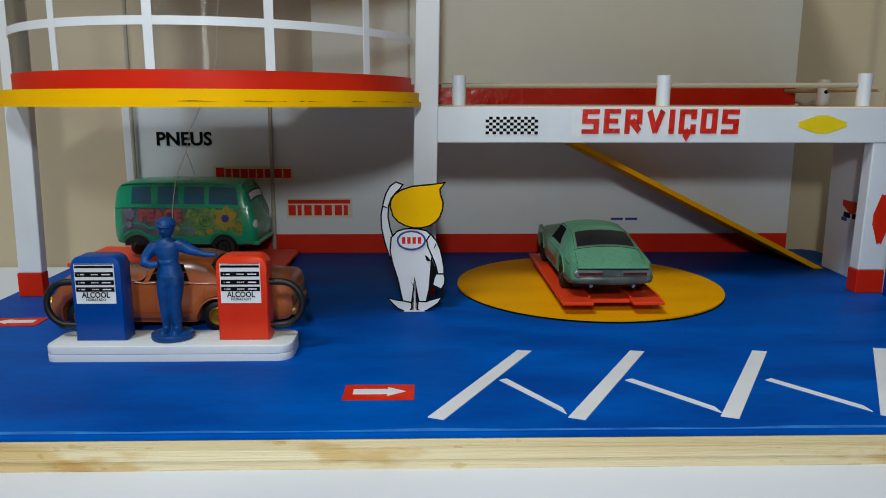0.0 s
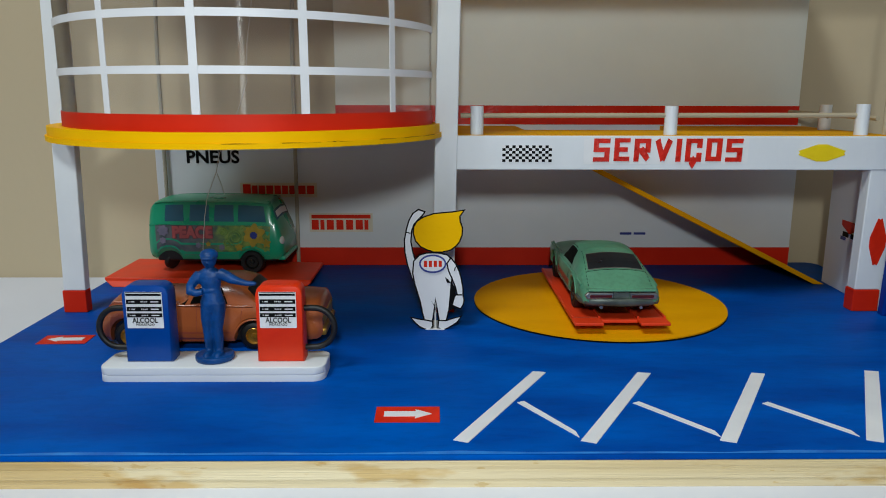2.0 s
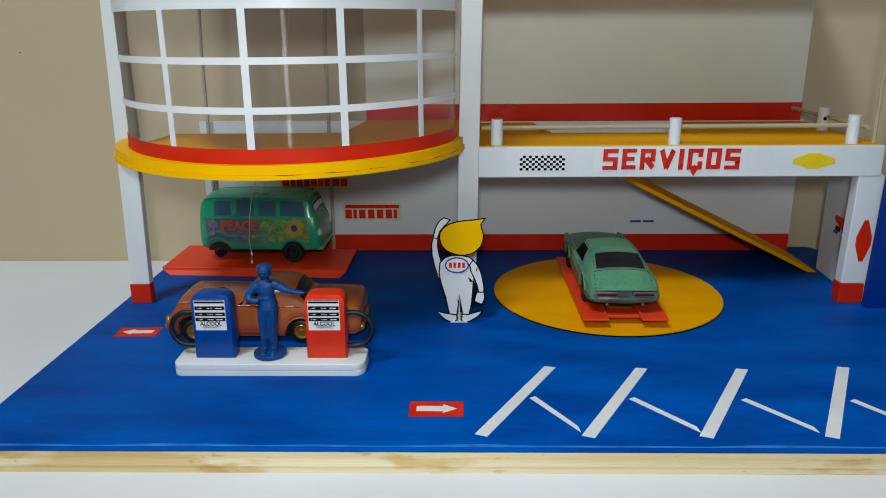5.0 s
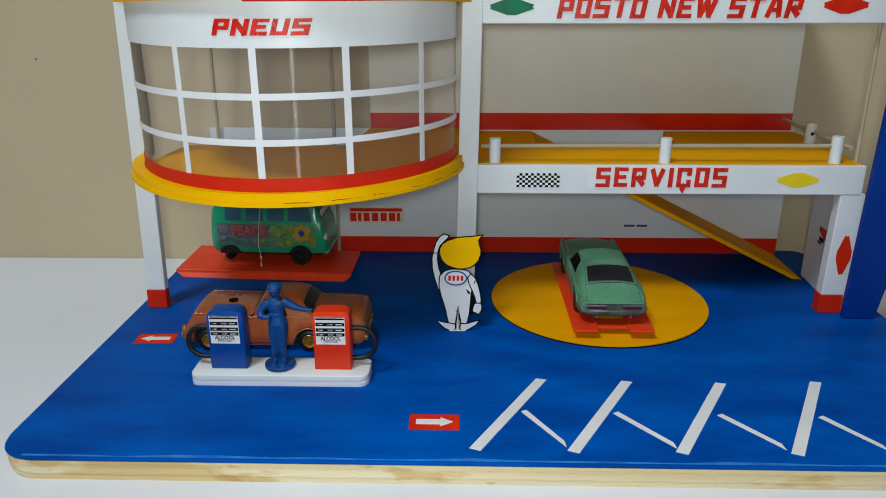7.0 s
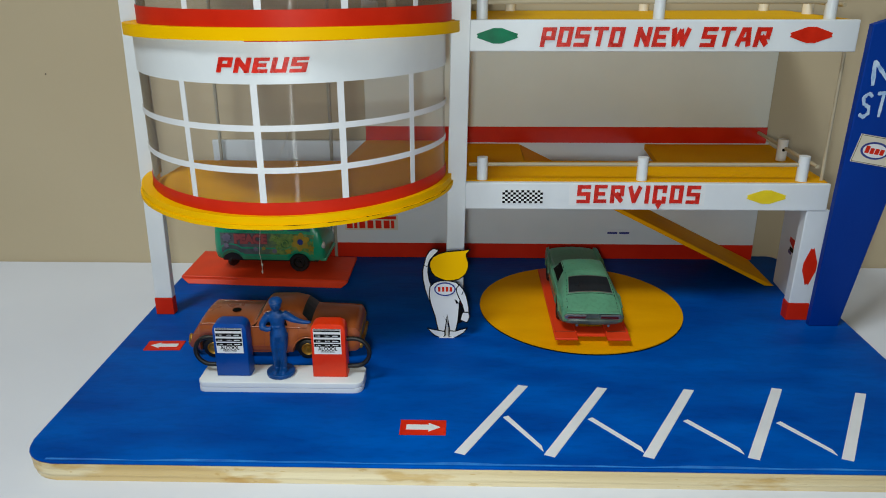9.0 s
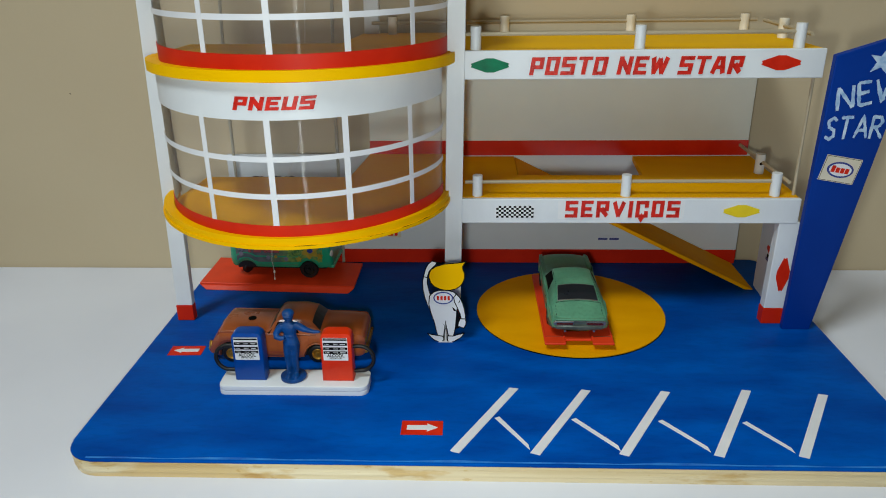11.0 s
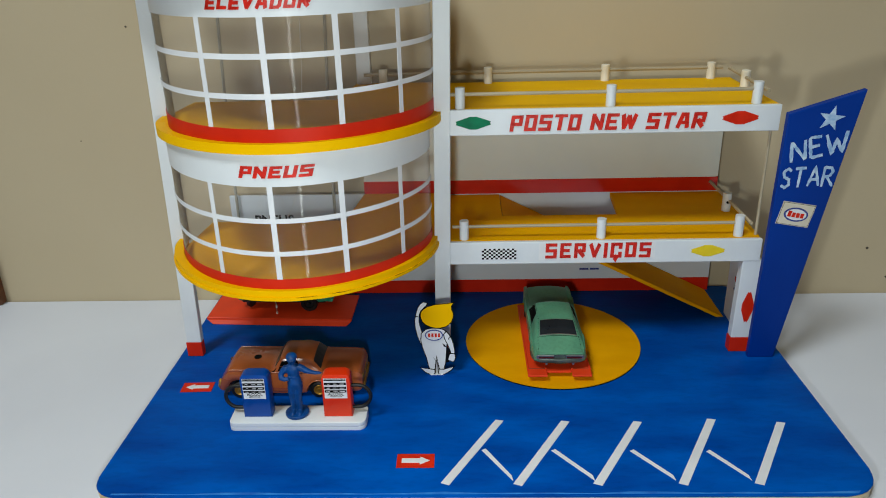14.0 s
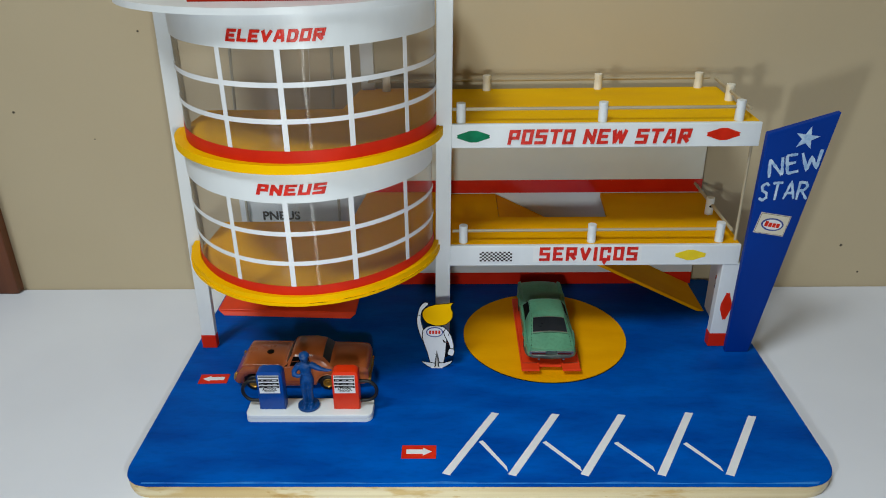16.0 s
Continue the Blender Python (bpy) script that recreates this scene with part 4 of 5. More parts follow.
def wheel(parent, x, y, z, radius, width, rim_material, side):
    """A tyre with its rim, on one side of a car."""
    k = 20
    prof = [(0.62, 0.5), (0.9, 0.5), (1.0, 0.36), (1.0, -0.36), (0.9, -0.5), (0.5, -0.5)]
    bm = bmesh.new()
    rings = [[bm.verts.new((r * radius * math.cos(i * math.tau / k), w * width, r * radius * math.sin(i * math.tau / k))) for i in range(k)] for r, w in prof]
    for a, b in zip(rings, rings[1:] + rings[:1]):
        for i in range(k):
            bm.faces.new((a[i], a[(i + 1) % k], b[(i + 1) % k], b[i]))
    ob = part("wheel", bm, TYRE, parent, "black plastic tyre", 50)
    ob.location = (x, y, z)
    if side < 0:
        ob.rotation_euler = (0, 0, math.pi)
    bm = bmesh.new()
    prof = [(0.63, 0.44), (0.56, 0.52), (0.46, 0.34), (0.22, 0.34), (0.16, 0.5), (0.0, 0.52)]
    rings = [[bm.verts.new((r * radius * math.cos(i * math.tau / k), w * width, r * radius * math.sin(i * math.tau / k))) for i in range(k)] for r, w in prof[:-1]]
    hub = bm.verts.new((0, 0.52 * width, 0))
    for a, b in zip(rings, rings[1:]):
        for i in range(k):
            bm.faces.new((a[i], a[(i + 1) % k], b[(i + 1) % k], b[i]))
    for i in range(k):
        bm.faces.new((rings[-1][i], rings[-1][(i + 1) % k], hub))
    part("rim", bm, rim_material, ob, smooth=50)


def chassis(parent, length, half, z0, z1):
    part("chassis", box(-length / 2, length / 2, -half, half, z0, z1, 0.0006), BLACK, parent, "black underside")


# brown toy coupe
L = 0.0728
coupe = thing("toy_car", "glossy brown toy coupe with gold wheels beside the pumps", "toy car", (-0.0799, -0.0290, 0), 0, "toy vehicles")
shape = Body(L, [(0.0, 0.0108, 0.0044, 0.0066, 0.0094, 0.0074), (0.02, 0.0122, 0.0036, 0.0090, 0.0108, 0.0098), (0.075, 0.0130, 0.0029, 0.0146, 0.0118, 0.0156), (0.088, 0.0131, 0.0028, 0.0152, 0.0119, 0.0163), (0.135, 0.0131, 0.0028, 0.0152, 0.0118, 0.0163),
                 (0.37, 0.0132, 0.0027, 0.0150, 0.0115, 0.0160), (0.40, 0.0132, 0.0027, 0.0147, 0.0110, 0.0165), (0.436, 0.0132, 0.0027, 0.0145, 0.0099, 0.0203), (0.462, 0.0132, 0.0027, 0.0144, 0.0096, 0.0212),
                 (0.60, 0.0132, 0.0027, 0.0142, 0.0095, 0.0214), (0.665, 0.0132, 0.0027, 0.0142, 0.0096, 0.0202), (0.725, 0.0132, 0.0027, 0.0142, 0.0112, 0.0158),
                 (0.745, 0.0132, 0.0027, 0.0143, 0.0115, 0.0154), (0.90, 0.0129, 0.0029, 0.0142, 0.0114, 0.0151), (0.972, 0.0125, 0.0033, 0.0139, 0.0112, 0.0147), (0.988, 0.0121, 0.0038, 0.0130, 0.0108, 0.0139), (1.0, 0.0114, 0.0048, 0.0112, 0.0100, 0.0120)],
             (0.15, 0.700), 0.0058, 0.0044)
shell = part("body", shape.shell(), BROWN, coupe, "brown enamel body", 32)
chassis(coupe, 0.066, 0.0104, 0.0024, 0.0105)
for side in (1, -1):
    part("side_window", shape.patch((0.425, 0.588), (0.452, 0.560), 4.3, 5.75, side, 0.00008), VOID, coupe, "open side window, its shaded inside painted dark")
    part("window_sill", tube([tuple(shape.at(u, 4.1, side) + Vector((0, side * 0.0001, 0))) for u in np.linspace(0.37, 0.70, 12)], 0.00035, 6), BROWN, coupe, smooth=60)
    part("fin_edge", tube([tuple(shape.at(u, 6.2, side)) for u in np.linspace(0.09, 0.375, 14)], 0.00035, 6), BROWN, coupe, smooth=60)
    lip = [((0.70 - 0.5) * L + 0.0060 * math.cos(radians(a)), 0.0044 + 0.0058 * math.sin(radians(a))) for a in range(8, 173, 12)]
    part("arch_lip", tube([(x, side * 0.01285, z) for x, z in lip], 0.0004, 6), BROWN, coupe, smooth=60)
    part("quarter_window", shape.patch((0.375, 0.400), (0.405, 0.418), 4.3, 5.3, side, 0.00008), VOID, coupe)
    part("door_line", shape.patch((0.445, 0.448), (0.455, 0.458), 0.6, 4.2, side, 0.00006, 1, 6), RUST, coupe)
    part("door_line", shape.patch((0.64, 0.643), (0.655, 0.658), 0.6, 4.2, side, 0.00006, 1, 6), RUST, coupe)
    part("lower_side", shape.patch((0.26, 0.585), (0.24, 0.60), 0.15, 1.5, side, 0.00007, 10, 2), RUST, coupe, "reddish worn lower side")
    for u in (0.15, 0.700):
        wheel(coupe, (u - 0.5) * L, side * 0.0109, 0.0046, 0.0046, 0.0038, GOLDRIM, side)
    part("headlamp", ball((L / 2 - 0.0006, side * 0.0092, 0.0104), (0.0010, 0.0018, 0.0018), u=12, v=8), GOLDRIM, coupe)
bm = pane(shape, 0.670, 0.720, 6.4)
part("windscreen", bm, WINDOW_DARK, coupe, "dark windscreen")
bm = pane(shape, 0.403, 0.434, 6.6)
part("rear_window", bm, WINDOW_DARK, coupe, "dark rear window")
part("boot_seam", pane(shape, 0.384, 0.390, 6.3, 0.00008, 1), RUST, coupe, "dark seam before the rear window")
part("boot_hole", disc((-0.0178, -0.0010, 0.01702), 0.0019, 0.0003, sides=16), VOID, coupe, "dark worn hole in the boot lid")
part("front_bumper", box(L / 2 - 0.0012, L / 2 + 0.0012, -0.0112, 0.0112, 0.0042, 0.0068, 0.0009), GOLDRIM, coupe, "gold bumper")
part("grille", box(L / 2 - 0.0008, L / 2 + 0.0004, -0.0076, 0.0076, 0.0076, 0.0110, 0.0004), GOLDRIM, coupe)
for side in (1, -1):
    part("tail_lamp", ball((-L / 2 + 0.0011, side * 0.0104, 0.0078), (0.0012, 0.0013, 0.0026), u=10, v=8), GOLDRIM, coupe, "tarnished gold tail lamp")
part("rear_bumper", box(-L / 2 - 0.0010, -L / 2 + 0.0020, -0.0104, 0.0104, 0.0044, 0.0070, 0.0010), GOLDRIM, coupe, "worn gold bumper")

# mint green fastback on the ramp
L = 0.0760
fast = thing("toy_car", "chipped mint green toy fastback on the red ramp", "toy car", (0.0566, 0.0111, 0.0055), 89.6, "toy vehicles")
shape = Body(L, [(0.0, 0.0122, 0.0060, 0.0096, 0.0106, 0.0101), (0.012, 0.0131, 0.0052, 0.0101, 0.0112, 0.0107), (0.05, 0.0136, 0.0044, 0.0108, 0.0113, 0.0119), (0.10, 0.0139, 0.0036, 0.0113, 0.0111, 0.0137),
                 (0.138, 0.0140, 0.0032, 0.0115, 0.0108, 0.0150), (0.20, 0.0140, 0.0030, 0.0116, 0.0104, 0.0168), (0.27, 0.0139, 0.0030, 0.0116, 0.0099, 0.0183), (0.34, 0.0138, 0.0030, 0.0115, 0.0097, 0.0190), (0.44, 0.0138, 0.0030, 0.0114, 0.0096, 0.0193),
                 (0.52, 0.0138, 0.0030, 0.0114, 0.0095, 0.0190), (0.545, 0.0138, 0.0030, 0.0114, 0.0095, 0.0184), (0.63, 0.0138, 0.0030, 0.0116, 0.0104, 0.0132), (0.655, 0.0138, 0.0030, 0.0118, 0.0108, 0.0126), (0.80, 0.0138, 0.0031, 0.0122, 0.0112, 0.0123),
                 (0.92, 0.0138, 0.0034, 0.0124, 0.0114, 0.0124), (0.975, 0.0136, 0.0040, 0.0122, 0.0112, 0.0122), (1.0, 0.0130, 0.0052, 0.0114, 0.0106, 0.0112)],
             (0.205, 0.79), 0.0068, 0.0046)
part("body", shape.shell(96), MINT, fast, "chipped mint green body", 32)
chassis(fast, 0.064, 0.0112, 0.0024, 0.0092)


def along(u, j, side, off):
    """A point a little outside the body's skin."""
    p = shape.at(u, j, side)
    return (p.x, p.y + side * off, p.z)


for side in (1, -1):
    part("side_window", shape.patch((0.345, 0.590), (0.375, 0.535), 4.4, 5.85, side, 0.00008), VOID, fast, "open side window, its shaded inside painted dark")
    part("door_line", shape.patch((0.375, 0.3775), (0.355, 0.3575), 0.5, 4.2, side, 0.00006, 1, 6), INK, fast)
    part("door_line", shape.patch((0.655, 0.6575), (0.64, 0.6425), 0.5, 4.2, side, 0.00006, 1, 6), INK, fast)
    part("belt_crease", tube([along(u, 3.9, side, 0.0001) for u in np.linspace(0.06, 0.985, 32)], 0.00045, 6), MINT, fast, smooth=60)
    part("fender_blade", tube([(p[0], p[1] - side * 0.0006, p[2] + 0.0002) for p in (along(u, 4.0, side, 0) for u in np.linspace(0.66, 0.99, 14))], 0.0005, 8, taper=[0.3 + 0.5 * i / 13 for i in range(14)]), MINT, fast, "raised fender edge", 60)
    dice = random.Random(5 + side)
    u = 0.035
    while u < 0.33:
        v = u + dice.uniform(0.004, 0.016)
        part("chip", shape.patch((u, v), (u + 0.001, v - 0.001), 6.25, 6.25 + dice.uniform(0.10, 0.20), side, 0.00007, 2, 1), INK, fast, "dark chipped seam")
        u = v + dice.uniform(0.003, 0.016)
    part("roof_seam", shape.patch((0.40, 0.54), (0.40, 0.54), 6.0, 6.15, side, 0.00007, 8, 1), INK, fast, "dark seam over the side window")
    for c in (0.205, 0.79):
        wheel(fast, (c - 0.5) * L, side * 0.0116, 0.0046, 0.0048, 0.0044, TYRE, side)
        lip = [((c - 0.5) * L + 0.0069 * math.cos(radians(a)), 0.0046 + 0.0069 * math.sin(radians(a))) for a in range(8, 173, 12)]
        part("arch_lip", tube([(x, side * 0.01375, z) for x, z in lip], 0.0005, 6), MINT, fast, "flared wheel arch edge", 60)
    lamp = part("tail_lamp_frame", prism([(side * 0.0028, 0.0073), (side * 0.0118, 0.0072), (side * 0.0126, 0.0086), (side * 0.0116, 0.0097), (side * 0.0028, 0.0096)], -L / 2 - 0.0006, -L / 2 + 0.0016, "x", 0.0004), CHROME, fast, "worn chrome lamp frame")
    part("lens", box(-L / 2 - 0.0009, -L / 2 - 0.0005, side * 0.0071 - 0.0038, side * 0.0071 + 0.0038, 0.0078, 0.0087, 0.0002), TAILRED, lamp, "dark red lens")
    part("worn_side", shape.patch((0.33, 0.66), (0.33, 0.66), 1.5, 2.3, side, 0.00008, 12, 2), RUST, fast, "reddish worn stripe along the side")
    part("side_trim", shape.patch((0.31, 0.68), (0.31, 0.68), 0.9, 1.4, side, 0.0002, 12, 1), CHROME, fast, "worn bright sill trim")
    part("sill", shape.patch((0.31, 0.68), (0.31, 0.68), 0.1, 0.9, side, 0.0001, 12, 2), BUMPERGREY, fast, "worn grey sill")
    part("exhaust", tube([(-L / 2 + 0.005, side * 0.0068, 0.0045), (-L / 2 - 0.0004, side * 0.0068, 0.0043)], 0.0006, 8), CHROME, fast, "chrome exhaust tip")
part("window_frame", pane(shape, 0.133, 0.275, 6.85, 0.00006), CHROME, fast, "thin bright window edge")
part("rear_window", pane(shape, 0.141, 0.268, 7.0, 0.00014), WINDOW_DARK, fast, "smoky rear window")
part("windscreen", pane(shape, 0.548, 0.628, 6.6), WINDOW_DARK, fast, "dark windscreen")
part("wiper_cowl", pane(shape, 0.632, 0.650, 6.2, 0.00010, 2), INK, fast, "dark cowl slot")
part("lid_line", pane(shape, 0.124, 0.127, 6.5, 0.00006, 1), INK, fast, "boot lid seam")
part("tail_panel", box(-L / 2 - 0.0002, -L / 2 + 0.0016, -0.0028, 0.0028, 0.0073, 0.0096, 0.0003), BUMPERGREY, fast)
part("boot_lip", box(-L / 2 - 0.0010, -L / 2 + 0.0026, -0.0115, 0.0115, 0.0099, 0.0108, 0.0004), MINT, fast)
# solid dark bar stands for the shadow below the boot lip
part("lip_shade_strip", box(-L / 2 - 0.0003, -L / 2 + 0.0020, -0.0112, 0.0112, 0.0096, 0.0099), VOID, fast, "dark strip for the shade under the boot lip")
bumper = [(-L / 2 + 0.0085, 0.0143), (-L / 2 + 0.0040, 0.0142), (-L / 2 + 0.0012, 0.0131), (-L / 2 - 0.0006, 0.0100), (-L / 2 - 0.0013, 0.0)]
bumper += [(x, -y) for x, y in bumper[-2::-1]]
bumper += [(-L / 2 + 0.0085, -0.0120), (-L / 2 + 0.0085, 0.0120)]
part("rear_bumper", prism(bumper, 0.0049, 0.0074, "z", 0.0008), BUMPERGREY, fast, "worn grey wraparound bumper", 40)
part("front_bumper", box(L / 2 - 0.0020, L / 2 + 0.0010, -0.0132, 0.0132, 0.0036, 0.0062, 0.0011), CHROME, fast)

# teal van on the lift platform


def shape_visor():
    """The roof's front edge, standing out a little over the windscreen."""
    rows = []
    own = bmesh.new()
    for out, drop in ((-0.0030, 0.0), (0.0010, 0.0004), (0.0010, -0.0004), (-0.0030, -0.0012)):
        row = []
        for i in range(13):
            v = 2 * i / 12 - 1
            p = shape.at(0.885, 9 - abs(v) * 2.9, 1 if v >= 0 else -1)
            row.append(own.verts.new((p.x + out * (1 - 0.5 * v * v), p.y, p.z + drop + 0.0002)))
        rows.append(row)
    for a, b in zip(rows, rows[1:] + rows[:1]):
        for i in range(12):
            own.faces.new((a[i], a[i + 1], b[i + 1], b[i]))
    for i in (0, 12):
        own.faces.new([row[i] for row in rows])
    return own


L = 0.0570
van = thing("toy_van", "teal green toy van with painted flowers on its side", "toy van", (-0.1020, 0.0600, 0.0038), -2, "toy vehicles")
van.scale = (1.035, 1.035, 1.035)
shape = Body(L, [(q[0], q[1], q[2] - 0.0010, q[3] - 0.0008, q[4], q[3] - 0.0008 + (q[5] - q[3]) * 0.88) for q in [(0.0, 0.0118, 0.0085, 0.0190, 0.0092, 0.0270), (0.012, 0.0128, 0.0078, 0.0208, 0.0100, 0.0292), (0.04, 0.0138, 0.0074, 0.0216, 0.0108, 0.0312), (0.10, 0.0142, 0.0072, 0.0218, 0.0112, 0.0324), (0.30, 0.0142, 0.0070, 0.0218, 0.0114, 0.0328),
                 (0.72, 0.0142, 0.0070, 0.0217, 0.0113, 0.0326), (0.84, 0.0142, 0.0070, 0.0216, 0.0112, 0.0322), (0.89, 0.0142, 0.0070, 0.0215, 0.0111, 0.0314), (0.915, 0.0141, 0.0070, 0.0213, 0.0110, 0.0302), (0.955, 0.0139, 0.0072, 0.0205, 0.0116, 0.0226), (0.975, 0.0135, 0.0075, 0.0182, 0.0114, 0.0200), (0.992, 0.0126, 0.0082, 0.0150, 0.0106, 0.0165), (1.0, 0.0114, 0.0092, 0.0126, 0.0096, 0.0138)]],
             (0.156, 0.765), 0.0056, 0.0040)
part("body", shape.shell(), VANGREEN, van, "teal green body", 32)
chassis(van, 0.050, 0.0128, 0.0052, 0.0120)
for side in (1, -1):
    for a, b in ((0.135, 0.275), (0.318, 0.464), (0.500, 0.645), (0.674, 0.880)):
        part("side_window", shape.patch((a, b), (a + 0.004, b - (0.004 if b < 0.8 else 0.018)), 4.25, 5.75, side, 0.00010), WINDOW_BLUE, van, "blue tinted side window")
    part("belt_line", shape.patch((0.02, 0.935), (0.02, 0.93), 3.9, 4.12, side, 0.0005, 24, 1), VANGREEN, van)
    part("gutter", shape.patch((0.06, 0.88), (0.06, 0.88), 6.0, 6.25, side, 0.0006, 24, 1), VANGREEN, van)
    wheel(van, 0.265 * L, side * 0.0117, 0.0050, 0.0050, 0.0044, TYRE, side)
    part("headlamp", ball((L / 2 - 0.0014, side * 0.0112, 0.0140), (0.0016, 0.0021, 0.0022), u=12, v=8), LENS, van, "clear round headlamp")
# the rear axle has come loose: one narrow wheel hangs askew under the arch
for y, lean in ((-0.0098, 16), (0.0098, -6)):
    bm = disc((0, -0.0011, 0), 0.0036, 0.0022, "y", 20, 0.0005)
    bmesh.ops.rotate(bm, verts=bm.verts, matrix=Matrix.Rotation(radians(62), 3, "Z") @ Matrix.Rotation(radians(lean), 3, "X"))
    loose = part("loose_wheel", bm, TYRE, van, "narrow black wheel hanging askew", 50)
    loose.location = (-0.352 * L, y, 0.0048)
part("axle", tube([(-0.352 * L, -0.0100, 0.0046), (-0.352 * L, 0.0100, 0.0050)], 0.0006, 8), BLACK, van)
bm = pane(shape, 0.926, 0.950, 6.7)
part("visor", shape_visor(), VANGREEN, van, "roof edge over the windscreen", 40)
screen = part("windscreen", bm, WINDOW_BLUE, van, "blue tinted windscreen")
part("pale_patch", pane(shape, 0.931, 0.945, 7.3, 0.0002), PAPER, screen, "pale patch on the windscreen")
part("front_bumper", box(L / 2 - 0.0030, L / 2 + 0.0006, -0.0122, 0.0122, 0.0054, 0.0074, 0.0009), VANGREEN, van)


def mural_print():
    """A blotchy print, grey-purple towards the tail and leaf green towards the nose."""
    mat = paint("mural_print", rgb("5f6266"), rgb("434f54"), 0.4, scale=220, fine=900, bump=0.05, contrast=1.6)
    nt = mat.node_tree
    b = nt.nodes["Principled BSDF"]
    src = b.inputs["Base Color"].links[0].from_socket
    co = nt.nodes.new("ShaderNodeTexCoord")
    sep = nt.nodes.new("ShaderNodeSeparateXYZ")
    nt.links.new(co.outputs["Object"], sep.inputs[0])
    nz = nt.nodes.new("ShaderNodeTexNoise")
    nz.inputs["Scale"].default_value, nz.inputs["Detail"].default_value = 330, 4
    nt.links.new(co.outputs["Object"], nz.inputs["Vector"])
    green = nt.nodes.new("ShaderNodeValToRGB")
    green.color_ramp.elements[0].position, green.color_ramp.elements[1].position = 0.40, 0.62
    green.color_ramp.elements[0].color, green.color_ramp.elements[1].color = rgb("3f6a3a"), rgb("7d9446")
    nt.links.new(nz.outputs["Fac"], green.inputs[0])
    ad = nt.nodes.new("ShaderNodeMath")
    ad.operation = "MULTIPLY_ADD"
    ad.inputs[1].default_value = 0.02
    nt.links.new(nz.outputs["Fac"], ad.inputs[0])
    nt.links.new(sep.outputs[0], ad.inputs[2])
    mr = nt.nodes.new("ShaderNodeMapRange")
    mr.inputs["From Min"].default_value, mr.inputs["From Max"].default_value = 0.004, 0.016
    nt.links.new(ad.outputs[0], mr.inputs[0])
    mix = nt.nodes.new("ShaderNodeMix")
    mix.data_type = "RGBA"
    nt.links.new(mr.outputs[0], mix.inputs["Factor"])
    nt.links.new(src, mix.inputs["A"])
    nt.links.new(green.outputs[0], mix.inputs["B"])
    nt.links.new(mix.outputs["Result"], b.inputs["Base Color"])
    return mat


MURAL = mural_print()
mural = part("mural", shape.patch((0.070, 0.900), (0.062, 0.912), 0.9, 3.85, -1, 0.00006, 24, 4), MURAL, van, "printed mural of letters, spirals and a yellow flower")
SIDE_Y = -0.01445


def daub(points, material, name, k=0):
    part(name, prism(points, SIDE_Y - 0.00004 * k, SIDE_Y - 0.00004 * k + 0.0003, "y"), material, mural)


def flower(cx, cz, r, lobes, deep=0.24, start=0.4):
    n = lobes * 8
    return [(cx + r * (1 + deep * math.cos(lobes * i * math.tau / n)) * math.cos(i * math.tau / n + start), cz + r * (1 + deep * math.cos(lobes * i * math.tau / n)) * math.sin(i * math.tau / n + start)) for i in range(n)]


bm = lettering("PEACE", 0.0172, 0.0056, 0.0002, 0.11)
part("lettering", stand_up(bm, -0.0090, SIDE_Y + 0.0001, 0.0178), paint("dark_red_print", rgb("7c3a40"), rgb("6a343c"), 0.4, scale=200), mural, "dull red letter edges")
bm = lettering("PEACE", 0.0168, 0.0052, 0.0002, 0.05)
part("lettering", stand_up(bm, -0.0090, SIDE_Y + 0.00002, 0.0178), paint("faded_red_print", rgb("ae524e"), rgb("944648"), 0.4, scale=260), mural, "faded red lettering")
PETAL = paint("faded_yellow_print", rgb("a88c28"), rgb("8a7a28"), 0.4, scale=320, contrast=1.5)
daub(flower(0.0166, 0.0166, 0.0043, 6, 0.20), PETAL, "flower", 1)
daub(flower(0.0166, 0.0166, 0.0015, 8, 0.1), BLUEINK, "flower_heart", 2)
daub(flower(0.0218, 0.0132, 0.0016, 5), PETAL, "flower", 3)
daub(flower(0.0102, 0.0114, 0.0014, 5), PETAL, "flower", 1)
daub(flower(-0.0026, 0.0128, 0.0009, 5), PETAL, "flower", 1)
SPIRAL = paint("pale_green_print", rgb("7c9a4e"), rgb("648844"), 0.4, scale=200)
for cx, cz, r in ((0.0088, 0.0158, 0.0036), (0.0038, 0.0182, 0.0018), (0.0052, 0.0134, 0.0016), (0.0122, 0.0197, 0.0012)):
    pts = [(cx + r * (0.25 + 0.75 * i / 30) * math.cos(i * 0.42), SIDE_Y + 0.0001, cz + r * (0.25 + 0.75 * i / 30) * math.sin(i * 0.42)) for i in range(31)]
    part("spiral", tube(pts, 0.00028, 5), SPIRAL, mural)
PURPLE = paint("dull_purple_print", rgb("7b7488"), rgb("5e5c72"), 0.4, scale=300)
daub(flower(-0.0214, 0.0184, 0.0022, 7, 0.15), PURPLE, "blot", 1)
daub(flower(-0.0218, 0.0142, 0.0013, 6, 0.15), PURPLE, "blot", 1)
daub(flower(-0.0068, 0.0122, 0.0011, 6, 0.2), PURPLE, "blot", 1)
daub(flower(0.0030, 0.0114, 0.0012, 6, 0.2), PURPLE, "blot", 1)

# ---- the pump island ----
island = thing("pump_island", "white painted wooden kerb block on the blue floor", "island")
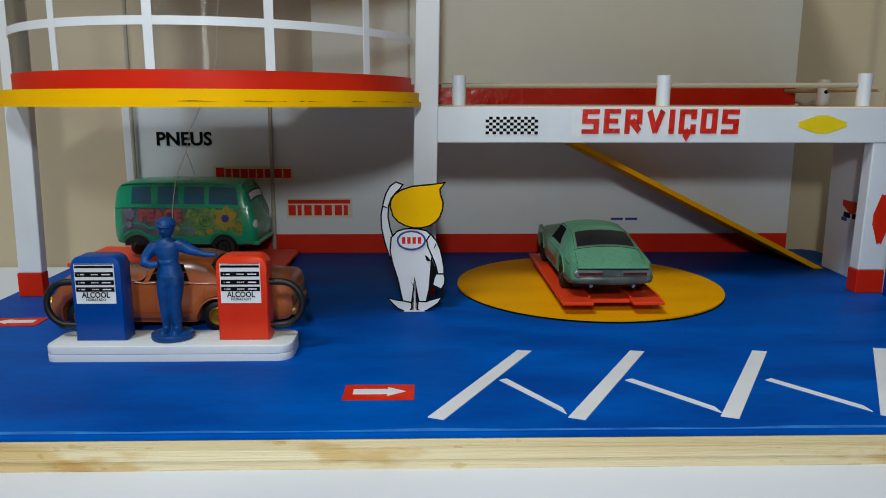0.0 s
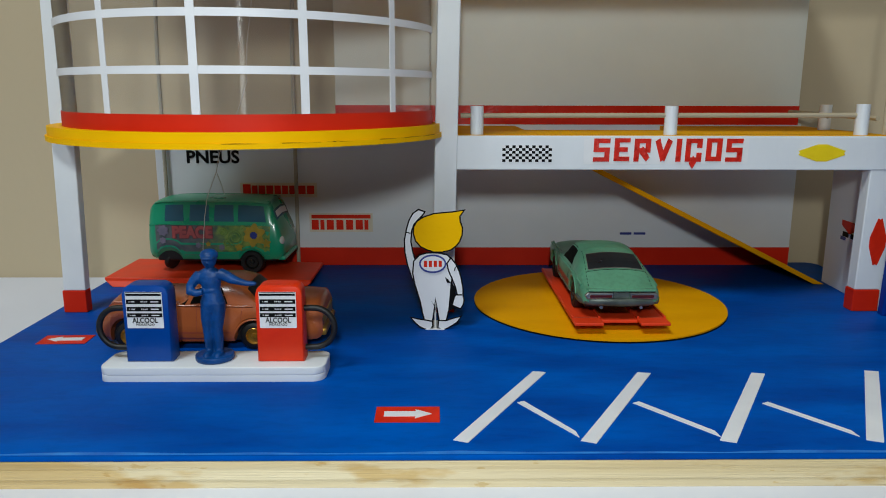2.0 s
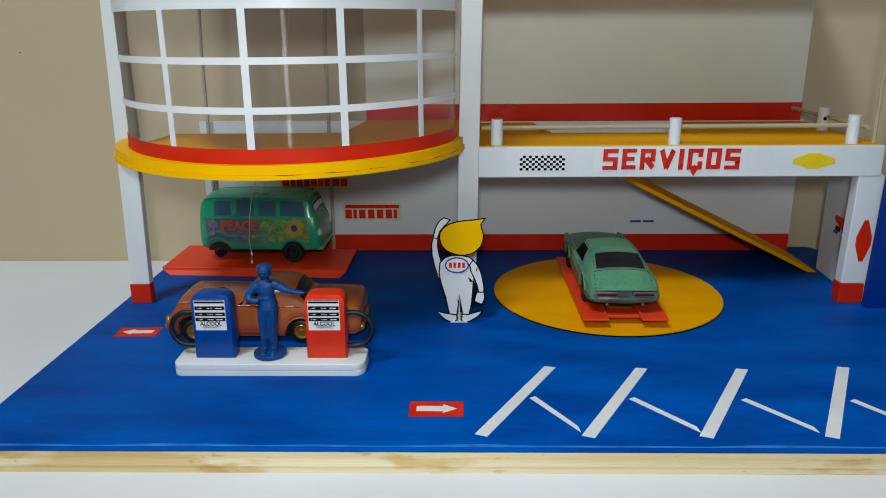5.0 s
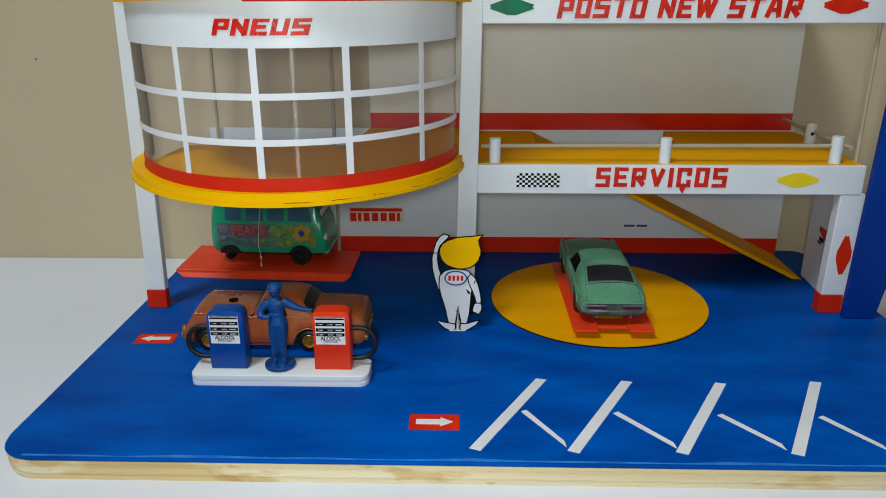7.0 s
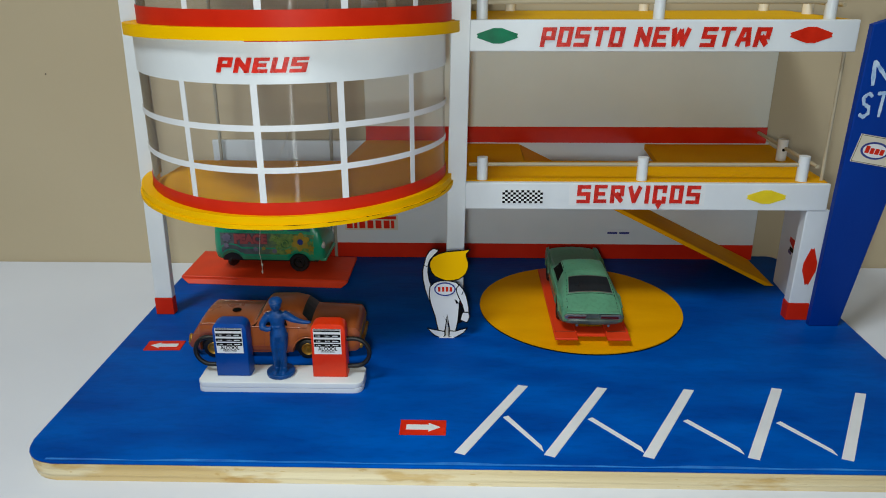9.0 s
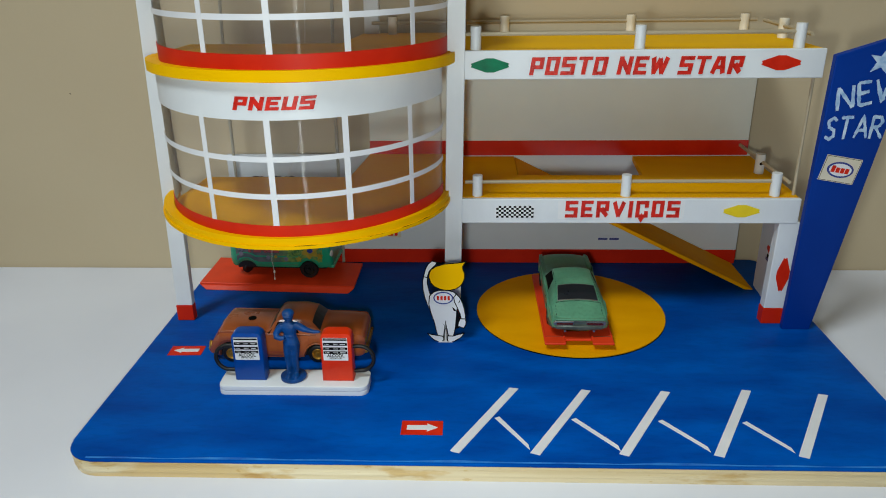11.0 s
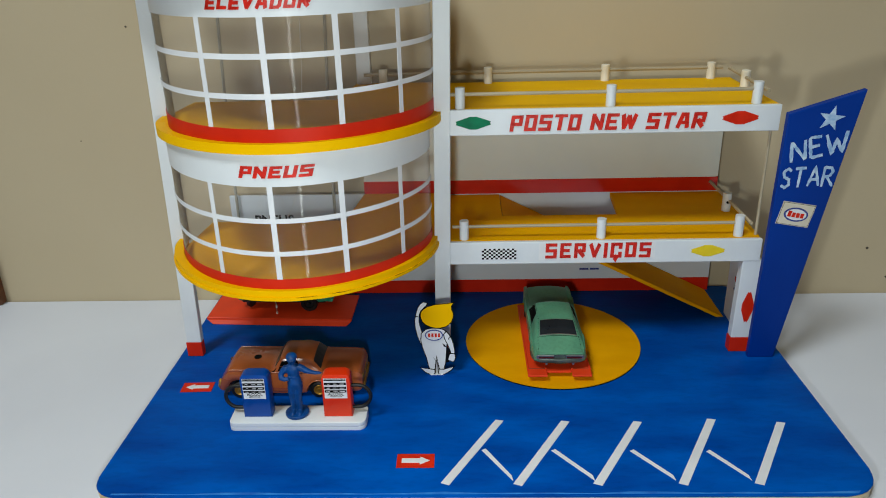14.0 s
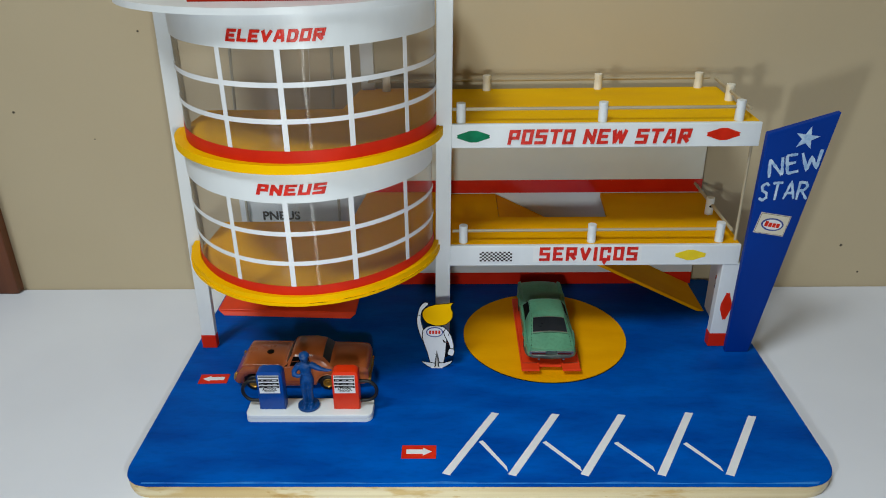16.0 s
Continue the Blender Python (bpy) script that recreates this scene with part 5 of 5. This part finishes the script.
for name, z0, z1, grow in (("lower_board", 0.0, 0.0020, 0.0), ("upper_board", 0.0020, 0.0043, 0.0)):
    part(name, prism(rounded_rect(-0.1035 - grow, -0.0390 + grow, -0.0686 - grow, -0.0546 + grow, (0.0026, 0.0036, 0.0024, 0.0024), 5), z0, z1, r=0.00008 if z0 == 0 else 0.0003), WHITE, island, "white painted board with worn edges", 50)


def fuel_pump(x0, x1, material, colour, side):
    pump = thing("fuel_pump", colour + " toy fuel pump with a striped dial sticker", "fuel pump", ((x0 + x1) / 2, -0.0594, 0.0043), 0, "pumps on the island")
    w = (x1 - x0) / 2
    outline = [(-w, 0), (w, 0), (w * 0.97, 0.0206)] + [(w * 0.97 - 0.0026 + 0.0026 * math.cos(radians(a)), 0.0206 + 0.0025 * math.sin(radians(a))) for a in (15, 30, 45, 60, 75, 90)]
    outline += [(-u, v) for u, v in outline[:1:-1]]
    part("case", prism(outline, -0.0045, 0.0020, "y", 0.0005), material, pump, smooth=45)
    plate = part("dial_sticker", box(-w + 0.0012, w - 0.0018, -0.00472, -0.0045, 0.0104, 0.0212), PAPER, pump, "white sticker with black stripes")
    a, b = -w + 0.0014, w - 0.0020
    for z0, z1 in ((0.02105, 0.0212), (0.0201, 0.0207), (0.0177, 0.0190), (0.0155, 0.0168), (0.0137, 0.0149)):
        part("stripe", box(a, b, -0.00485, -0.00472, z0, z1), INK, plate)
    for z in (0.01835, 0.01615, 0.0143):
        for u0, u1 in ((0.08, 0.10), (0.14, 0.24), (0.42, 0.45), (0.47, 0.50), (0.52, 0.55), (0.57, 0.60), (0.70, 0.92)):
            part("figure_bar", box(a + (b - a) * u0, a + (b - a) * u1, -0.00495, -0.00485, z - 0.00014, z + 0.00014), PAPER, plate)
    cx = (a + b) / 2
    part("lettering", stand_up(lettering("ALCOOL", 0.0074, 0.0016, 0.0001, 0.02), cx, -0.00473, 0.0128), INK, plate, "black lettering")
    part("lettering", stand_up(lettering("HIDRATADO", 0.0052, 0.0007, 0.0001, 0.0), cx, -0.00473, 0.0115), INK, plate, "small black lettering")
    # hose from the upper side to the lower one
    pts = [(side * (w * 0.9), 0.01545)]
    pts += [(side * (w + 0.0028 + 0.0058 * math.sin(radians(t))), 0.00945 + 0.0060 * math.cos(radians(t))) for t in range(0, 181, 12)]
    pts += [(side * (w * 0.9), 0.0034)]
    part("hose", tube([(x, -0.0012, z) for x, z in pts], 0.00090, 10), TYRE, pump, "black rubber hose", 60)


fuel_pump(-0.0971, -0.0837, PUMPBLUE, "blue", -1)
fuel_pump(-0.0590, -0.0454, PUMPRED, "red", 1)

# the attendant: a plain moulded figure in one mesh


def limb(stations, bm=None, sides=18):
    """A bar of upright-lying oval sections: middle x, y, z and half widths in x and y."""
    own = bmesh.new()
    rings = [[own.verts.new((x + a * math.cos(k * math.tau / sides), y + b * math.sin(k * math.tau / sides), z)) for k in range(sides)] for x, y, z, a, b in stations]
    for p, q in zip(rings, rings[1:]):
        for k in range(sides):
            own.faces.new((p[k], p[(k + 1) % sides], q[(k + 1) % sides], q[k]))
    own.faces.new(rings[0][::-1])
    own.faces.new(rings[-1])
    return merge(bm, own)


def moulded(bm, voxel, rounds):
    """Melt overlapping forms into one skin, as a mould would."""
    me = bpy.data.meshes.new("tmp")
    bm.to_mesh(me)
    bm.free()
    ob = bpy.data.objects.new("tmp", me)
    scene.collection.objects.link(ob)
    melt = ob.modifiers.new("melt", "REMESH")
    melt.mode, melt.voxel_size = "VOXEL", voxel
    soft_ = ob.modifiers.new("soften", "SMOOTH")
    soft_.factor, soft_.iterations = 0.5, rounds
    bpy.context.view_layer.update()
    done = bpy.data.meshes.new_from_object(ob.evaluated_get(bpy.context.evaluated_depsgraph_get()))
    out = bmesh.new()
    out.from_mesh(done)
    bpy.data.objects.remove(ob)
    bpy.data.meshes.remove(me)
    bpy.data.meshes.remove(done)
    return out


bm = disc((0, 0, 0), 0.0056, 0.0017, sides=32, r=0.0005)
for s in (-1, 1):
    bm = limb([(s * 0.0012 + 0.0001, -0.0002, 0.0010, 0.0012, 0.0014), (s * 0.0012, 0.0, 0.0036, 0.0011, 0.0013), (s * 0.0012, 0.0001, 0.0060, 0.0013, 0.0016), (s * 0.0012 - 0.0001, -0.0002, 0.0088, 0.0013, 0.0015),
               (s * 0.0013 - 0.0003, 0, 0.0118, 0.0017, 0.0019), (s * 0.0013 - 0.0006, 0, 0.0145, 0.0019, 0.0022), (s * 0.0012 - 0.0008, 0, 0.0165, 0.0019, 0.0021)], bm)
    bm = ball((s * 0.0014 + 0.0001, -0.0014, 0.0021), (0.0012, 0.0024, 0.0009), bm, 10, 6)
bm = limb([(-0.0008, 0, 0.0140, 0.0026, 0.0020), (-0.0010, 0, 0.0165, 0.0032, 0.0024), (-0.0014, 0, 0.0185, 0.0026, 0.0021), (-0.0018, 0, 0.0203, 0.0022, 0.0018), (-0.0024, -0.0001, 0.0222, 0.0027, 0.0020),
           (-0.0028, -0.0001, 0.0240, 0.0031, 0.0021), (-0.0029, 0, 0.0252, 0.0029, 0.0018), (-0.0029, 0, 0.0260, 0.0016, 0.0013)], bm)
bm = limb([(-0.0020, 0, 0.0198, 0.0024, 0.0021), (-0.0020, 0, 0.0205, 0.0024, 0.0021)], bm)
bm = limb([(-0.0029, 0, 0.0255, 0.0011, 0.0012), (-0.0029, 0, 0.0274, 0.0011, 0.0012)], bm)
bm = ball((-0.0029, -0.0002, 0.0286), (0.0019, 0.0021, 0.0024), bm)
bm = ball((-0.0029, 0.0000, 0.0298), (0.0023, 0.0024, 0.0017), bm)
bm = ball((-0.0028, -0.0020, 0.0293), (0.0018, 0.0012, 0.0004), bm, 12, 6)
bm = ball((-0.0028, -0.0022, 0.0281), (0.0004, 0.0005, 0.0005), bm, 8, 6)
bm = tube([(-0.0006, 0, 0.0246), (0.0012, -0.0004, 0.0241), (0.0040, -0.0008, 0.0232), (0.0066, -0.0010, 0.0226), (0.0090, -0.0010, 0.0221), (0.0110, -0.0009, 0.0220)], 0.0013, 12, bm, (1.25, 1.15, 1.0, 0.75, 0.62, 0.5))
bm = ball((0.0110, -0.0009, 0.0220), (0.0011, 0.0007, 0.0006), bm, 10, 6)
bm = tube([(-0.0052, 0, 0.0246), (-0.0062, -0.0004, 0.0230), (-0.0070, -0.0008, 0.0212), (-0.0066, -0.0018, 0.0200), (-0.0048, -0.0024, 0.0197), (-0.0034, -0.0022, 0.0200)], 0.0013, 12, bm, (1.2, 1.2, 1.0, 0.85, 0.75, 0.7))
for v in bm.verts:
    if v.co.z > 0.0016:
        up = min(1.0, max(0.0, (v.co.z - 0.010) / 0.015))
        arm = min(1.0, max(0.0, (v.co.x - 0.0012) / 0.0090))
        v.co = Vector((v.co.x * 1.14 + 0.0034 * up * (1 - arm), v.co.y * 1.14, v.co.z * 1.055))
figure = part("attendant_figure", moulded(bm, 0.00026, 3), BLUEPLASTIC, None, "", 80)
figure.location = (-0.0722, -0.0612, 0.0043)
tagged(figure, "plain blue moulded plastic figure standing on the kerb block", "toy figure")

# ---- the cut-out figure: a plain card shape in one mesh ----
from mathutils.geometry import tessellate_polygon

CARD = 0.000121


def widened(points, by):
    """An outline pushed outwards all round."""
    n = len(points)
    area = sum(points[i][0] * points[(i + 1) % n][1] - points[(i + 1) % n][0] * points[i][1] for i in range(n))
    way = 1 if area > 0 else -1
    out = []
    for i in range(n):
        p, q, w = Vector(points[i - 1]), Vector(points[i]), Vector(points[(i + 1) % n])
        a, b = (q - p).normalized(), (w - q).normalized()
        m = Vector((a.y + b.y, -a.x - b.x)) * way
        m = m.normalized() * by / max(0.45, math.sqrt(max(0.0, (1 + a.dot(b)) / 2)))
        out.append((q.x + m.x, q.y + m.y))
    return out


def card(points, level, material, bm):
    own = bmesh.new()
    flat = [((x - 80) * CARD - 0.0018, (352 - y) * CARD) for x, y in points]
    back, front = ([own.verts.new((x, -0.00005 * (level + k), z)) for x, z in flat] for k in (0, 1))
    for tri in tessellate_polygon([[Vector((x, z, 0)) for x, z in flat]]):
        own.faces.new([front[k] for k in tri])
        own.faces.new([back[k] for k in reversed(tri)])
    n = len(flat)
    for k in range(n):
        own.faces.new((back[k], back[(k + 1) % n], front[(k + 1) % n], front[k]))
    for f in own.faces:
        f.material_index = material
    return merge(bm, own)


RAISED_ARM = [(28, 203), (15, 163), (7, 123), (6, 88), (12, 58), (19, 33), (30, 13), (45, 2), (61, 8), (55, 17), (43, 29), (31, 43), (24, 63), (22, 93), (27, 123), (35, 150)]
TRUNK = [(32, 150), (48, 133), (66, 127), (85, 126), (105, 127), (125, 132), (140, 146), (149, 165), (141, 190), (137, 212), (135, 243), (131, 290), (123, 327), (105, 327), (100, 298), (93, 258), (89, 288), (83, 329), (63, 329), (56, 300), (50, 268), (35, 218), (29, 185)]
LOW_ARM = [(137, 142), (150, 158), (160, 180), (166, 203), (171, 233), (171, 252), (157, 250), (151, 224), (141, 199), (131, 176), (127, 156)]
PALM = [(151, 250), (171, 250), (174, 264), (172, 277), (165, 289), (153, 284), (143, 279), (146, 264)]
SHOE_A = [(63, 325), (83, 329), (84, 342), (77, 352), (63, 350), (48, 343), (36, 332), (23, 317), (44, 322)]
SHOE_B = [(103, 326), (123, 327), (140, 321), (165, 314), (155, 329), (141, 339), (124, 349), (113, 352), (101, 346)]
SKULL = [(31, 66), (33, 49), (42, 34), (60, 22), (88, 13), (115, 10), (140, 8), (172, 3), (160, 19), (161, 33), (168, 53), (167, 72), (160, 92), (149, 105), (135, 115), (112, 121), (90, 121), (70, 115), (51, 105), (38, 90)]
bm = None
for i, (points, material) in enumerate(((RAISED_ARM, 0), ([(137, 212), (148, 234), (145, 288), (131, 294)], 2), (TRUNK, 0), (LOW_ARM, 0), (PALM, 0), (SHOE_A, 0), (SHOE_B, 0), (SKULL, 1))):
    bm = card(widened(points, 3.3), 2 * i, 2, bm)
    bm = card(widened(points, -0.8), 2 * i + 1, material, bm)
for a, b, level, material in ((39, 27, 16, 3), (34, 22, 17, 0)):
    bm = card([(85 + a * math.cos(k * math.tau / 28), 156 + b * math.sin(k * math.tau / 28)) for k in range(28)], level, material, bm)
for u in (-25, -11, 3, 17):
    bm = card([(85 + u, 147), (85 + u + 9, 147), (85 + u + 9, 165), (85 + u, 165)], 18, 4, bm)
for points in ([(78, 262), (92, 282), (95, 300), (91, 284), (80, 265)], [(147, 178), (152, 165), (149, 164), (145, 176)], [(126, 212), (120, 195), (128, 200), (137, 212)], [(8, 62), (22, 66), (22, 69), (8, 65)]):
    bm = card(points, 18, 2, bm)
bm = prism([(-0.0038, 0.0), (0.0030, 0.0), (0.0026, 0.0003), (-0.0034, 0.0003)], -0.0012, 0.0090, "y", bm=bm, mat=0)
bm = prism([(0.0092, 0.0002), (0.0004, 0.0002), (0.0004, 0.0260)], -0.0006, 0.0, "x", bm=bm, mat=0)
standee = part("cutout_figure", bm, [PAPER, YELLOW, INK, BLUEINK, REDINK])
standee.location = (-0.0068, -0.0203, 0)
tagged(standee, "plain white card cut-out with a yellow head on a stand", "card figure")
